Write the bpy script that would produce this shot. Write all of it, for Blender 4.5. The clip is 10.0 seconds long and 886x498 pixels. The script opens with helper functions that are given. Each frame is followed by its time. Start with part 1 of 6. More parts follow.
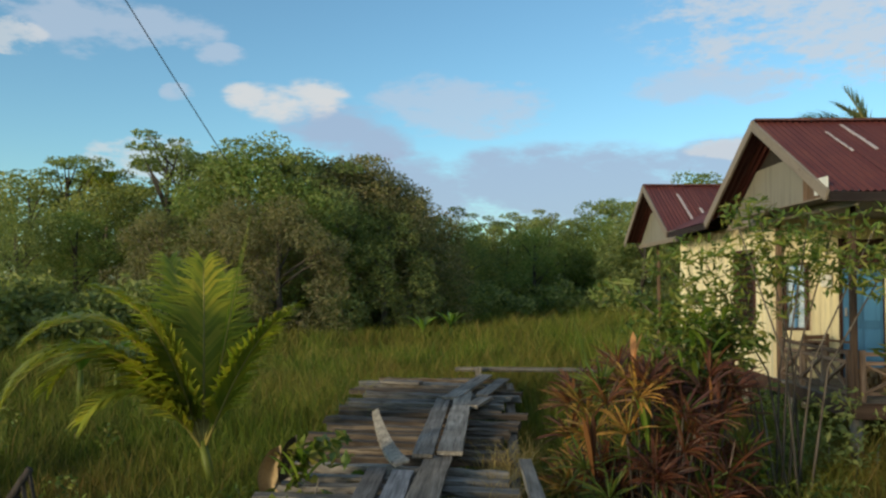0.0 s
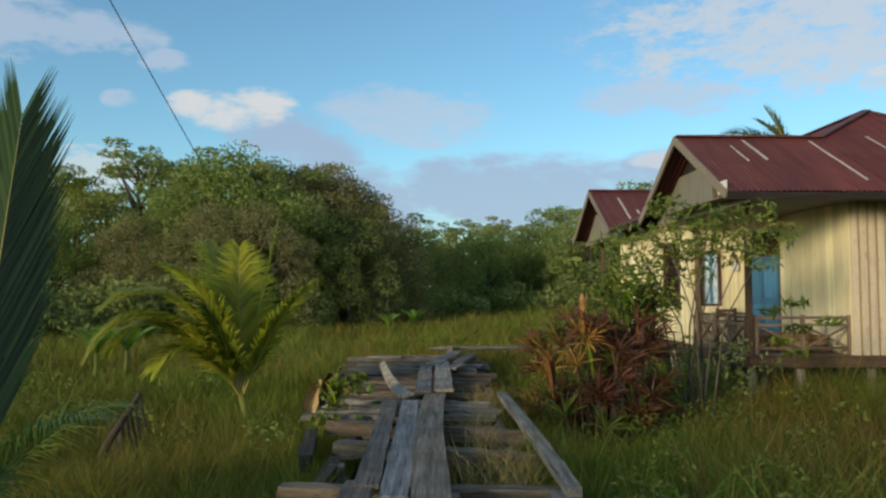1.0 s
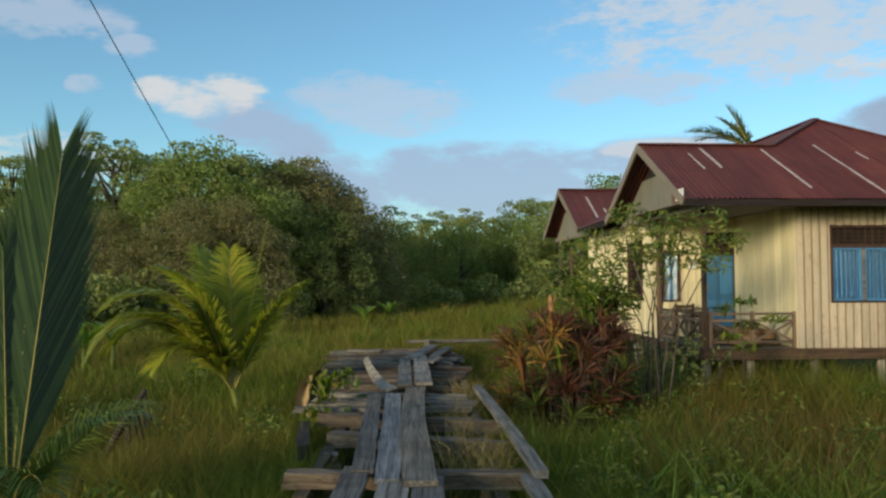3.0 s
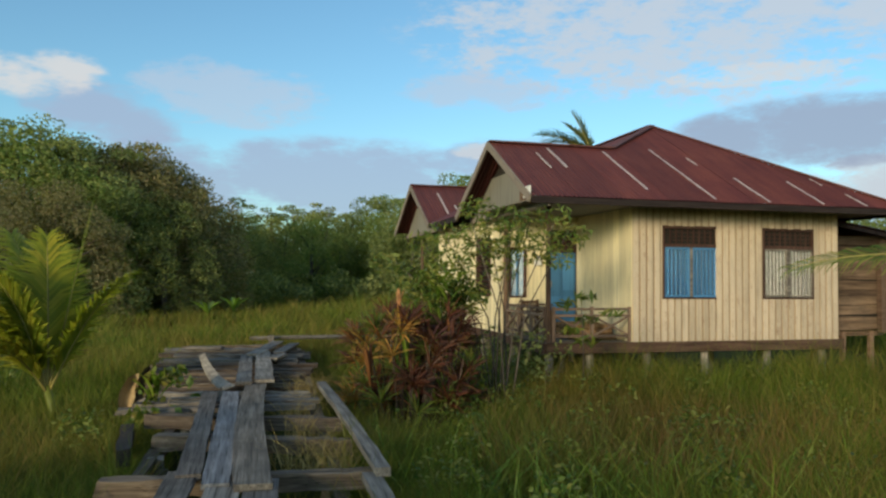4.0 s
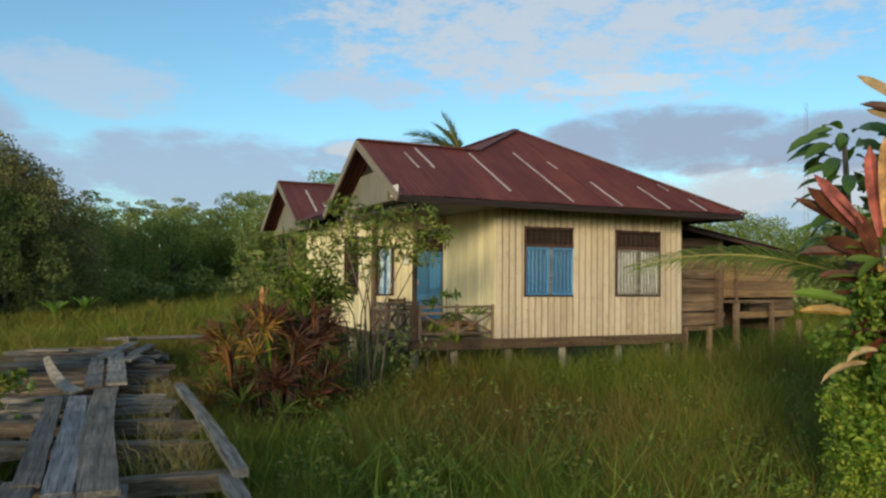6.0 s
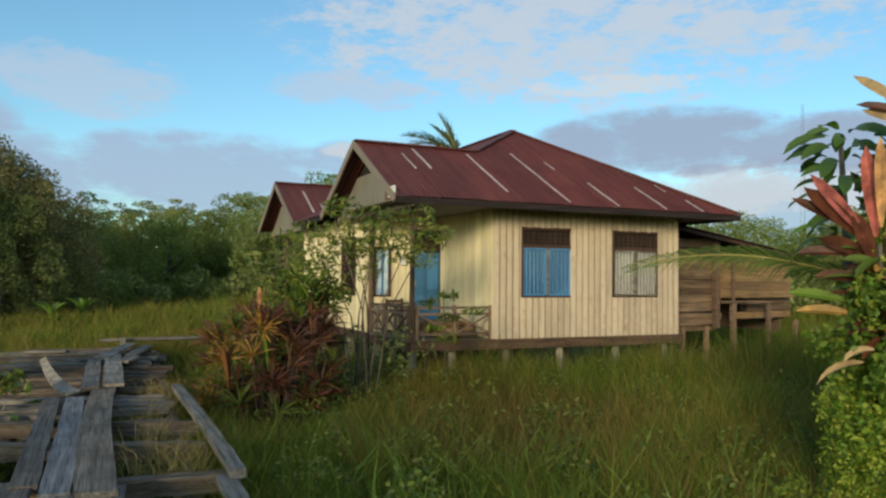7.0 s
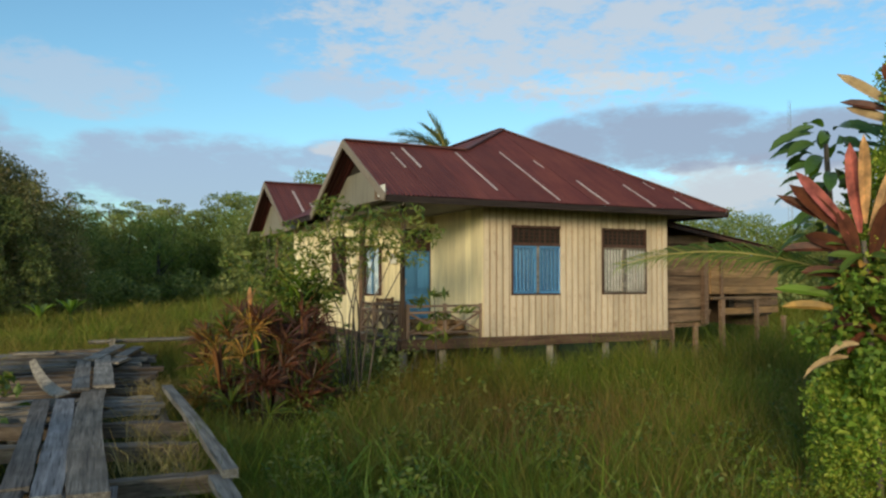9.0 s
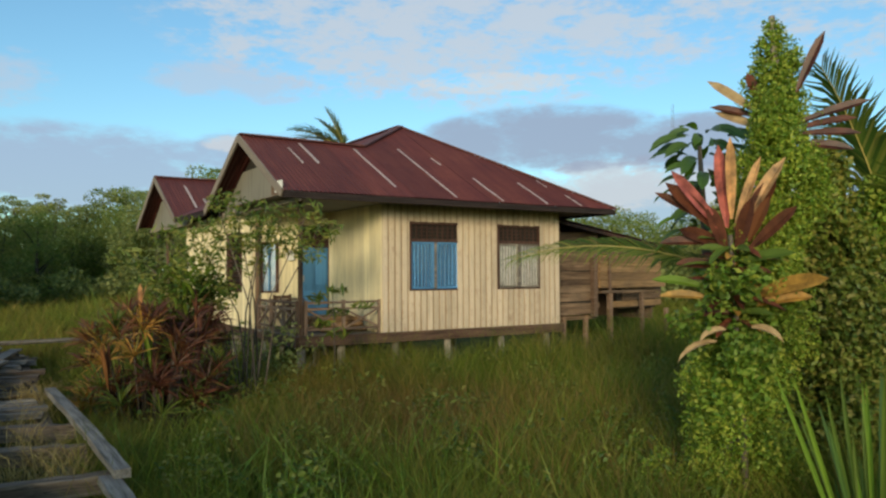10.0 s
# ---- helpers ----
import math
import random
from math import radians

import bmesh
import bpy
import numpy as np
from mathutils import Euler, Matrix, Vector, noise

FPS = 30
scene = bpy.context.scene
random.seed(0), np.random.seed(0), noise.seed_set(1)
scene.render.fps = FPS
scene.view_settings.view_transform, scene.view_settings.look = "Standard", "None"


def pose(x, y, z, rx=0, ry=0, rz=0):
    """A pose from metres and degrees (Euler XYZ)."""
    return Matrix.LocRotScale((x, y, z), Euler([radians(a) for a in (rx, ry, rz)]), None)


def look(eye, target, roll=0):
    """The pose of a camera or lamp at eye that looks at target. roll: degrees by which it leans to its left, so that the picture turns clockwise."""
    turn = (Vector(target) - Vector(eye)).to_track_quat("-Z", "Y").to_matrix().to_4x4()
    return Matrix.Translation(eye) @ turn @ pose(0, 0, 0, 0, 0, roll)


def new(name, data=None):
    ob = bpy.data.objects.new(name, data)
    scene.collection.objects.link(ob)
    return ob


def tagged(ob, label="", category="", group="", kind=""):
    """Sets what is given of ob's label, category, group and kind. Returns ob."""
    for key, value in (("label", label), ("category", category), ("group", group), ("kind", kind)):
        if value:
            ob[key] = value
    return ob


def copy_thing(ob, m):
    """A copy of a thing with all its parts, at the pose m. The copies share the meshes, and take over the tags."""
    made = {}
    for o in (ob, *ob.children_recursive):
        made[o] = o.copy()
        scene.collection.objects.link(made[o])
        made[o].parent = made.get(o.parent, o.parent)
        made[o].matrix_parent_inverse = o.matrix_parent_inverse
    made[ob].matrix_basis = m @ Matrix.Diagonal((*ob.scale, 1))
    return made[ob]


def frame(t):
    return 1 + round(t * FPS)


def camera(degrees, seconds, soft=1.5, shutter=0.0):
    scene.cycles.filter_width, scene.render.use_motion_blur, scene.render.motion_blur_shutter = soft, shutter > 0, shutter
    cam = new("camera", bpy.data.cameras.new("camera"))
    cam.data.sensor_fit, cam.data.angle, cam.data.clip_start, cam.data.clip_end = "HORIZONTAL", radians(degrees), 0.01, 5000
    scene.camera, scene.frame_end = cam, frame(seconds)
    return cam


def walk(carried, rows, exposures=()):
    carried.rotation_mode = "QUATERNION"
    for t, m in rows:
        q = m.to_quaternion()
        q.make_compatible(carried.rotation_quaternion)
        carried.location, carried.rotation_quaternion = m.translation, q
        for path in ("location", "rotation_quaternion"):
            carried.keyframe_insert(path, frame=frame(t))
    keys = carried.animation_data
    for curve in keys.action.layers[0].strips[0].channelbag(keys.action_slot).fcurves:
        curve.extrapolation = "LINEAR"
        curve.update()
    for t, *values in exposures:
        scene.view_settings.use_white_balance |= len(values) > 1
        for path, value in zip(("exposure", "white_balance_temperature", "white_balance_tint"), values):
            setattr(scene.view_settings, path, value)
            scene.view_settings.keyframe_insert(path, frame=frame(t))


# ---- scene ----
cam = camera(61.2, 10.0, soft=2.4)
walk(cam, [
    (0.0, look((0.343, 2.526, 2.426), (-0.567, 12.476, 2.846), 0.31)),
    (0.5, look((0.243, 1.872, 2.358), (-0.478, 11.840, 2.715), 0.24)),
    (1.0, look((-0.038, 0.245, 2.013), (-0.273, 10.227, 2.560), -0.04)),
    (1.5, look((-0.088, -0.297, 2.078), (-0.257, 9.689, 2.584), -0.07)),
    (2.0, look((-0.095, -0.285, 2.079), (-0.260, 9.705, 2.504), -0.00)),
    (2.2, look((-0.100, -0.330, 2.100), (-0.220, 9.660, 2.510), -0.05)),
    (3.3, look((-0.133, -0.575, 2.202), (0.366, 9.405, 2.574), -0.27)),
    (3.5, look((-0.093, -0.545, 2.202), (0.810, 9.409, 2.546), -0.24)),
    (4.0, look((-0.042, -0.272, 2.127), (2.041, 9.502, 2.494), 0.50)),
    (4.5, look((-0.029, -0.231, 2.109), (2.702, 9.379, 2.528), 0.67)),
    (5.0, look((-0.033, -0.230, 2.086), (3.254, 9.205, 2.500), 0.42)),
    (5.5, look((0.007, -0.343, 2.120), (3.655, 8.961, 2.487), 0.68)),
    (7.0, look((0.001, -0.349, 2.114), (3.757, 8.911, 2.496), 0.58)),
    (7.5, look((-0.015, -0.299, 2.091), (3.753, 8.955, 2.484), 0.48)),
    (8.0, look((-0.004, -0.371, 2.117), (3.777, 8.879, 2.474), 0.41)),
    (8.5, look((-0.006, -0.376, 2.119), (3.821, 8.856, 2.478), -0.00)),
    (9.0, look((-0.009, -0.377, 2.118), (3.868, 8.834, 2.478), 0.13)),
    (9.5, look((-0.010, -0.407, 2.123), (4.023, 8.737, 2.470), 0.27)),
    (10.0, look((-0.056, -0.490, 2.090), (5.025, 8.117, 2.414), -0.27)),
])

# ---- world and sun ----
SUN = Vector((-0.62, -0.75, 0.195)).normalized()
world = bpy.data.worlds.new("sky")
scene.world = world
world.use_nodes = True
wn, wl = world.node_tree.nodes, world.node_tree.links


def sky_node(kind, **values):
    n = wn.new(kind)
    for k, v in values.items():
        n.inputs[k].default_value = v
    return n


def sky_math(op, a, b=None, c=None):
    n = wn.new("ShaderNodeMath")
    n.operation = op
    for i, v in enumerate((a, b, c)):
        if v is None:
            continue
        if isinstance(v, (int, float)):
            n.inputs[i].default_value = v
        else:
            wl.new(v, n.inputs[i])
    return n.outputs[0]


def build_sky():
    bg = wn["Background"]
    sky = wn.new("ShaderNodeTexSky")
    sky.sky_type = "NISHITA"
    sky.sun_disc = False
    sky.sun_elevation = math.asin(SUN.z)
    sky.sun_rotation = math.atan2(SUN.x, SUN.y)
    sky.air_density, sky.dust_density, sky.ozone_density = 1.0, 0.6, 2.0
    geo = wn.new("ShaderNodeTexCoord")
    sep = wn.new("ShaderNodeSeparateXYZ")
    wl.new(geo.outputs["Generated"], sep.inputs[0])
    x, y, z = sep.outputs
    az = sky_math("MULTIPLY", sky_math("ARCTAN2", y, x), 180 / math.pi)
    el = sky_math("MULTIPLY", sky_math("ARCSINE", z), 180 / math.pi)
    comb = wn.new("ShaderNodeCombineXYZ")
    wl.new(sky_math("MULTIPLY", az, 0.045), comb.inputs[0])
    wl.new(sky_math("MULTIPLY", el, 0.11), comb.inputs[1])

    def fbm(scale, detail, shift, rough=0.55):
        add = wn.new("ShaderNodeVectorMath")
        add.operation = "ADD"
        add.inputs[1].default_value = (shift, shift * 0.7, shift * 1.3)
        wl.new(comb.outputs[0], add.inputs[0])
        n = sky_node("ShaderNodeTexNoise", Scale=scale, Detail=detail, Roughness=rough)
        wl.new(add.outputs[0], n.inputs["Vector"])
        return n.outputs["Fac"]

    big, fine = fbm(5.5, 8.0, 3.1, 0.6), fbm(19.0, 7.0, 9.7, 0.65)

    def blob(a, e, ra, re):
        # a soft cloud body round azimuth a and elevation e, in degrees
        da = sky_math("DIVIDE", sky_math("SUBTRACT", az, a), ra)
        de = sky_math("DIVIDE", sky_math("SUBTRACT", el, e), re)
        d2 = sky_math("ADD", sky_math("MULTIPLY", da, da), sky_math("MULTIPLY", de, de))
        return sky_math("MAXIMUM", sky_math("SUBTRACT", 1.0, d2), 0.0)

    def cover(blobs, lo, hi, wob=0.9, torn=1.2):
        total = None
        for b in blobs:
            total = b if total is None else sky_math("MAXIMUM", total, b)
        v = sky_math("ADD", total, sky_math("MULTIPLY", sky_math("SUBTRACT", big, 0.5), wob * 4))
        v = sky_math("ADD", v, sky_math("MULTIPLY", sky_math("SUBTRACT", fine, 0.5), wob * torn))
        v = sky_math("MULTIPLY", v, sky_math("MINIMUM", sky_math("MULTIPLY", total, 2.5), 1.0))
        r = wn.new("ShaderNodeMapRange")
        r.interpolation_type = "SMOOTHSTEP"
        r.inputs["From Min"].default_value, r.inputs["From Max"].default_value = lo, hi
        wl.new(v, r.inputs["Value"])
        return r.outputs[0]

    def over(below, colour, mask, amount):
        m = wn.new("ShaderNodeMix")
        m.data_type = "RGBA"
        wl.new(sky_math("MULTIPLY", mask, amount), m.inputs["Factor"])
        wl.new(below, m.inputs["A"])
        m.inputs["B"].default_value = (*colour, 1)
        return m.outputs["Result"]

    gain = wn.new("ShaderNodeMix")
    gain.data_type, gain.blend_type = "RGBA", "MULTIPLY"
    gain.inputs["Factor"].default_value = 1.0
    wl.new(sky.outputs[0], gain.inputs["A"])
    gain.inputs["B"].default_value = (SKY_GAIN[0], SKY_GAIN[1], SKY_GAIN[2], 1)
    c = gain.outputs["Result"]
    # thin veil of high cloud
    veil = cover([blob(58, 18.5, 26, 7), blob(20, 25, 40, 14), blob(-60, 30, 70, 25), blob(160, 30, 50, 20), blob(90, 50, 80, 22)], 0.0, 1.2, 0.9, 2.6)
    c = over(c, CLOUD_VEIL, veil, 0.8)
    soft = cover([blob(94, 13.2, 9, 3.2), blob(121.6, 17.5, 6, 3), blob(116.2, 17.6, 5.5, 1.9), blob(112, 16.2, 2.6, 1.1), blob(115, 13.3, 1.6, 0.9), blob(75, 14, 8, 2)], 0.2, 1.0, 0.7)
    c = over(c, CLOUD_PALE, soft, 0.6)
    low = cover([blob(86, 7.2, 15, 3.9), blob(72, 8.2, 9, 3), blob(98, 6.5, 8, 4), blob(40, 4, 24, 5.5), blob(64, 5, 14, 4)], 0.05, 0.8, 0.4)
    c = over(c, CLOUD_GREY, low, 0.85)
    bright = cover([blob(46.0, 6.6, 9, 2.4), blob(38, 6.0, 7, 2.2), blob(116, 8.5, 6.0, 2.0), blob(126, 15.8, 3.2, 1.5), blob(55, 14.3, 8, 1.0), blob(73, 9.5, 5, 1.0)], 0.15, 0.8, 0.7, 2.2)
    c = over(c, CLOUD_WHITE, bright, 0.6)
    bank = cover([blob(51.0, 10.0, 11.5, 3.1), blob(41, 9.4, 10, 2.6), blob(57, 9.6, 6, 2.8)], 0.05, 0.85, 0.35)
    c = over(c, CLOUD_DARK, bank, 0.9)
    shade = cover([blob(103.6, 11.6, 5.2, 2.4), blob(100.4, 10.2, 3.8, 2.4)], 0.1, 1.0, 0.4)
    c = over(c, CLOUD_GREY, shade, 0.85)
    puff = cover([blob(107.4, 13.0, 4.4, 1.6), blob(105.0, 13.6, 3.0, 1.6), blob(109.8, 13.4, 2.4, 1.3)], -0.1, 1.05, 0.85)
    c = over(c, CLOUD_WHITE, puff, 0.9)
    wl.new(c, bg.inputs["Color"])
    bg.inputs["Strength"].default_value = SKY_STRENGTH


SKY_STRENGTH = 0.188
SKY_GAIN = (0.76, 1.04, 1.08)
CLOUD_VEIL = (3.15, 3.4, 3.7)
CLOUD_PALE, CLOUD_GREY, CLOUD_WHITE, CLOUD_DARK = (2.75, 3.15, 3.75), (1.95, 2.5, 3.4), (3.7, 3.75, 3.75), (1.75, 2.12, 2.85)
build_sky()

sun_data = bpy.data.lights.new("sun", "SUN")
sun_data.energy, sun_data.angle, sun_data.color = 3.3, radians(12.0), (1.0, 0.82, 0.54)
sun = new("sun", sun_data)
sun.matrix_world = look(SUN * 60, (0, 0, 0))
scene.view_settings.exposure = 0.0


# ---- materials ----
def material(name, rough=0.8, spec=0.3):
    m = bpy.data.materials.new(name)
    m.use_nodes = True
    b = m.node_tree.nodes["Principled BSDF"]
    b.inputs["Roughness"].default_value = rough
    b.inputs["Specular IOR Level"].default_value = spec
    return m, m.node_tree.nodes, m.node_tree.links, b


def noise_node(n, l, vec, scale, detail=5.0, rough=0.6, stretch=None):
    if stretch:
        mp = n.new("ShaderNodeMapping")
        mp.inputs["Scale"].default_value = stretch
        l.new(vec, mp.inputs["Vector"])
        vec = mp.outputs[0]
    t = n.new("ShaderNodeTexNoise")
    t.inputs["Scale"].default_value, t.inputs["Detail"].default_value, t.inputs["Roughness"].default_value = scale, detail, rough
    l.new(vec, t.inputs["Vector"])
    return t.outputs["Fac"]


def ramp_node(n, l, fac, stops):
    r = n.new("ShaderNodeValToRGB")
    while len(r.color_ramp.elements) < len(stops):
        r.color_ramp.elements.new(0.5)
    for e, (p, c) in zip(r.color_ramp.elements, stops):
        e.position, e.color = p, (*c, 1)
    l.new(fac, r.inputs["Fac"])
    return r.outputs["Color"]


def mix_node(n, l, fac, a, b, blend="MIX"):
    m = n.new("ShaderNodeMix")
    m.data_type, m.blend_type = "RGBA", blend
    for v, k in ((fac, "Factor"), (a, "A"), (b, "B")):
        if isinstance(v, (int, float)):
            m.inputs[k].default_value = v
        elif isinstance(v, tuple):
            m.inputs[k].default_value = (*v, 1)
        else:
            l.new(v, m.inputs[k])
    return m.outputs["Result"]


def math_node(n, l, op, a, b):
    m = n.new("ShaderNodeMath")
    m.operation = op
    for i, v in enumerate((a, b)):
        if isinstance(v, (int, float)):
            m.inputs[i].default_value = v
        else:
            l.new(v, m.inputs[i])
    return m.outputs[0]


def bump_node(n, l, b, height, strength, dist=0.01):
    bp = n.new("ShaderNodeBump")
    bp.inputs["Strength"].default_value, bp.inputs["Distance"].default_value = strength, dist
    l.new(height, bp.inputs["Height"])
    l.new(bp.outputs[0], b.inputs["Normal"])


def place_coords(n, l, own=True):
    # object coordinates, shifted by each object's own random number
    tc = n.new("ShaderNodeTexCoord")
    if not own:
        return tc.outputs["Object"]
    oi = n.new("ShaderNodeObjectInfo")
    add = n.new("ShaderNodeVectorMath")
    add.operation = "ADD"
    sc = n.new("ShaderNodeVectorMath")
    sc.operation = "SCALE"
    sc.inputs[0].default_value = (31, 17, 23)
    l.new(oi.outputs["Random"], sc.inputs["Scale"])
    l.new(tc.outputs["Object"], add.inputs[0])
    l.new(sc.outputs[0], add.inputs[1])
    return add.outputs[0]


def wood(name, dark, mid, pale, axis=0, rough=0.85, stain=(0.06, 0.05, 0.04), stained=0.5, tint=0.35):
    """Weathered timber: grain along one axis, cracks, stains, and a tone that differs from piece to piece."""
    m, n, l, b = material(name, rough, 0.2)
    v = place_coords(n, l)
    st = [22.0, 22.0, 22.0]
    st[axis] = 1.2
    grain = noise_node(n, l, v, 1.0, 6.0, 0.65, tuple(st))
    st2 = [70.0, 70.0, 70.0]
    st2[axis] = 1.6
    crack = noise_node(n, l, v, 1.0, 3.0, 0.6, tuple(st2))
    blot = noise_node(n, l, v, 2.2, 5.0, 0.6)
    col = ramp_node(n, l, grain, [(0.28, dark), (0.5, mid), (0.75, pale)])
    crk = ramp_node(n, l, crack, [(0.34, (0.16, 0.15, 0.14)), (0.45, (1, 1, 1))])
    col = mix_node(n, l, 0.8, col, crk, "MULTIPLY")
    sm = ramp_node(n, l, blot, [(0.45, (0, 0, 0)), (0.72, (1, 1, 1))])
    col = mix_node(n, l, math_node(n, l, "MULTIPLY", sm, stained), col, stain)
    oi = n.new("ShaderNodeObjectInfo")
    tone = ramp_node(n, l, oi.outputs["Random"], [(0.0, (1 - tint, 1 - tint, 1 - tint * 0.9)), (1.0, (1 + tint, 1 + tint, 1 + tint))])
    col = mix_node(n, l, 1.0, col, tone, "MULTIPLY")
    l.new(col, b.inputs["Base Color"])
    bump_node(n, l, b, math_node(n, l, "ADD", grain, crack), 0.6, 0.006)
    return m


def leaf(name, colours, rough=0.5, through_light=0.35, patch=0.35, spec=0.35, drift=0.8):
    """Leaves: a tone from leaf to leaf, drifts over the plant, and light that comes through them."""
    m, n, l, b = material(name, rough, spec)
    g = n.new("ShaderNodeNewGeometry")
    k = len(colours)
    col = ramp_node(n, l, g.outputs["Random Per Island"], [(i / max(1, k - 1), c) for i, c in enumerate(colours)])
    tc = n.new("ShaderNodeTexCoord")
    blot = noise_node(n, l, tc.outputs["Object"], drift, 4.0, 0.6)
    tone = ramp_node(n, l, blot, [(0.3, (1 - patch, 1 - patch, 1 - patch)), (0.7, (1 + patch, 1 + patch * 0.9, 1 + patch * 0.5))])
    col = mix_node(n, l, 1.0, col, tone, "MULTIPLY")
    oi = n.new("ShaderNodeObjectInfo")
    own = ramp_node(n, l, oi.outputs["Random"], [(0.0, (0.88, 0.92, 0.88)), (0.5, (1.0, 1.0, 1.0)), (1.0, (1.18, 1.08, 0.97))])
    col = mix_node(n, l, 1.0, col, own, "MULTIPLY")
    l.new(col, b.inputs["Base Color"])
    if through_light:
        t = n.new("ShaderNodeBsdfTranslucent")
        l.new(mix_node(n, l, 1.0, col, (1.3, 1.25, 0.6), "MULTIPLY"), t.inputs["Color"])
        mx = n.new("ShaderNodeMixShader")
        mx.inputs[0].default_value = through_light
        l.new(b.outputs[0], mx.inputs[1])
        l.new(t.outputs[0], mx.inputs[2])
        l.new(mx.outputs[0], n["Material Output"].inputs["Surface"])
    return m


def painted(name, colour, under, wear=0.25, axis=2, rough=0.7):
    """Old paint on boards: rain streaks, bare patches and a tone from board to board."""
    m, n, l, b = material(name, rough, 0.3)
    v = place_coords(n, l)
    st = [14.0, 14.0, 14.0]
    st[axis] = 0.9
    streak = noise_node(n, l, v, 1.0, 6.0, 0.65, tuple(st))
    spot = noise_node(n, l, v, 9.0, 6.0, 0.7)
    big = noise_node(n, l, v, 1.3, 3.0, 0.5)
    dirt = math_node(n, l, "ADD", math_node(n, l, "MULTIPLY", streak, 0.7), math_node(n, l, "MULTIPLY", big, 0.3))
    col = ramp_node(n, l, dirt, [(0.30, tuple(c * 0.62 for c in colour)), (0.5, colour), (0.72, tuple(min(1, c * 1.08) for c in colour))])
    bare = ramp_node(n, l, math_node(n, l, "ADD", math_node(n, l, "MULTIPLY", spot, 0.5), math_node(n, l, "MULTIPLY", streak, 0.5)), [(0.60 - wear * 0.2, (0, 0, 0)), (0.68 - wear * 0.1, (1, 1, 1))])
    col = mix_node(n, l, math_node(n, l, "MULTIPLY", bare, wear * 2), col, under)
    oi = n.new("ShaderNodeObjectInfo")
    tone = ramp_node(n, l, oi.outputs["Random"], [(0.0, (0.82, 0.80, 0.76)), (1.0, (1.10, 1.09, 1.06))])
    col = mix_node(n, l, 1.0, col, tone, "MULTIPLY")
    l.new(col, b.inputs["Base Color"])
    bump_node(n, l, b, streak, 0.35, 0.004)
    return m


def rust_roof(name):
    m, n, l, b = material(name, 0.62, 0.35)
    tc = n.new("ShaderNodeTexCoord")
    v = tc.outputs["Object"]
    big = noise_node(n, l, v, 0.9, 5.0, 0.6)
    run = noise_node(n, l, v, 1.0, 5.0, 0.65, (9.0, 0.8, 0.8))
    spk = noise_node(n, l, v, 30.0, 4.0, 0.7)
    mixv = math_node(n, l, "ADD", math_node(n, l, "MULTIPLY", big, 0.45), math_node(n, l, "MULTIPLY", run, 0.55))
    col = ramp_node(n, l, mixv, [(0.28, (0.044, 0.014, 0.015)), (0.46, (0.090, 0.023, 0.022)), (0.60, (0.125, 0.036, 0.029)), (0.74, (0.155, 0.070, 0.046))])
    sp = ramp_node(n, l, spk, [(0.35, (0.7, 0.7, 0.7)), (0.65, (1.15, 1.1, 1.05))])
    col = mix_node(n, l, 0.7, col, sp, "MULTIPLY")
    oi = n.new("ShaderNodeObjectInfo")
    tone = ramp_node(n, l, oi.outputs["Random"], [(0.0, (0.82, 0.8, 0.8)), (1.0, (1.16, 1.12, 1.1))])
    col = mix_node(n, l, 1.0, col, tone, "MULTIPLY")
    l.new(col, b.inputs["Base Color"])
    bump_node(n, l, b, spk, 0.2, 0.003)
    return m


def plain(name, a, c, scale=6.0, rough=0.7, spec=0.3, metal=0.0, bump=0.2):
    m, n, l, b = material(name, rough, spec)
    b.inputs["Metallic"].default_value = metal
    v = place_coords(n, l)
    f = noise_node(n, l, v, scale, 6.0, 0.65)
    l.new(ramp_node(n, l, f, [(0.3, a), (0.7, c)]), b.inputs["Base Color"])
    bump_node(n, l, b, f, bump, 0.01)
    return m


def soil(name):
    m, n, l, b = material(name, 0.95, 0.1)
    tc = n.new("ShaderNodeTexCoord")
    v = tc.outputs["Object"]
    a, c = noise_node(n, l, v, 0.25, 6.0, 0.6), noise_node(n, l, v, 9.0, 6.0, 0.7)
    col = ramp_node(n, l, a, [(0.3, (0.030, 0.040, 0.012)), (0.55, (0.050, 0.070, 0.018)), (0.75, (0.080, 0.085, 0.028))])
    sp = ramp_node(n, l, c, [(0.3, (0.5, 0.5, 0.5)), (0.7, (1.3, 1.25, 1.1))])
    l.new(mix_node(n, l, 0.9, col, sp, "MULTIPLY"), b.inputs["Base Color"])
    bump_node(n, l, b, c, 0.7, 0.06)
    return m


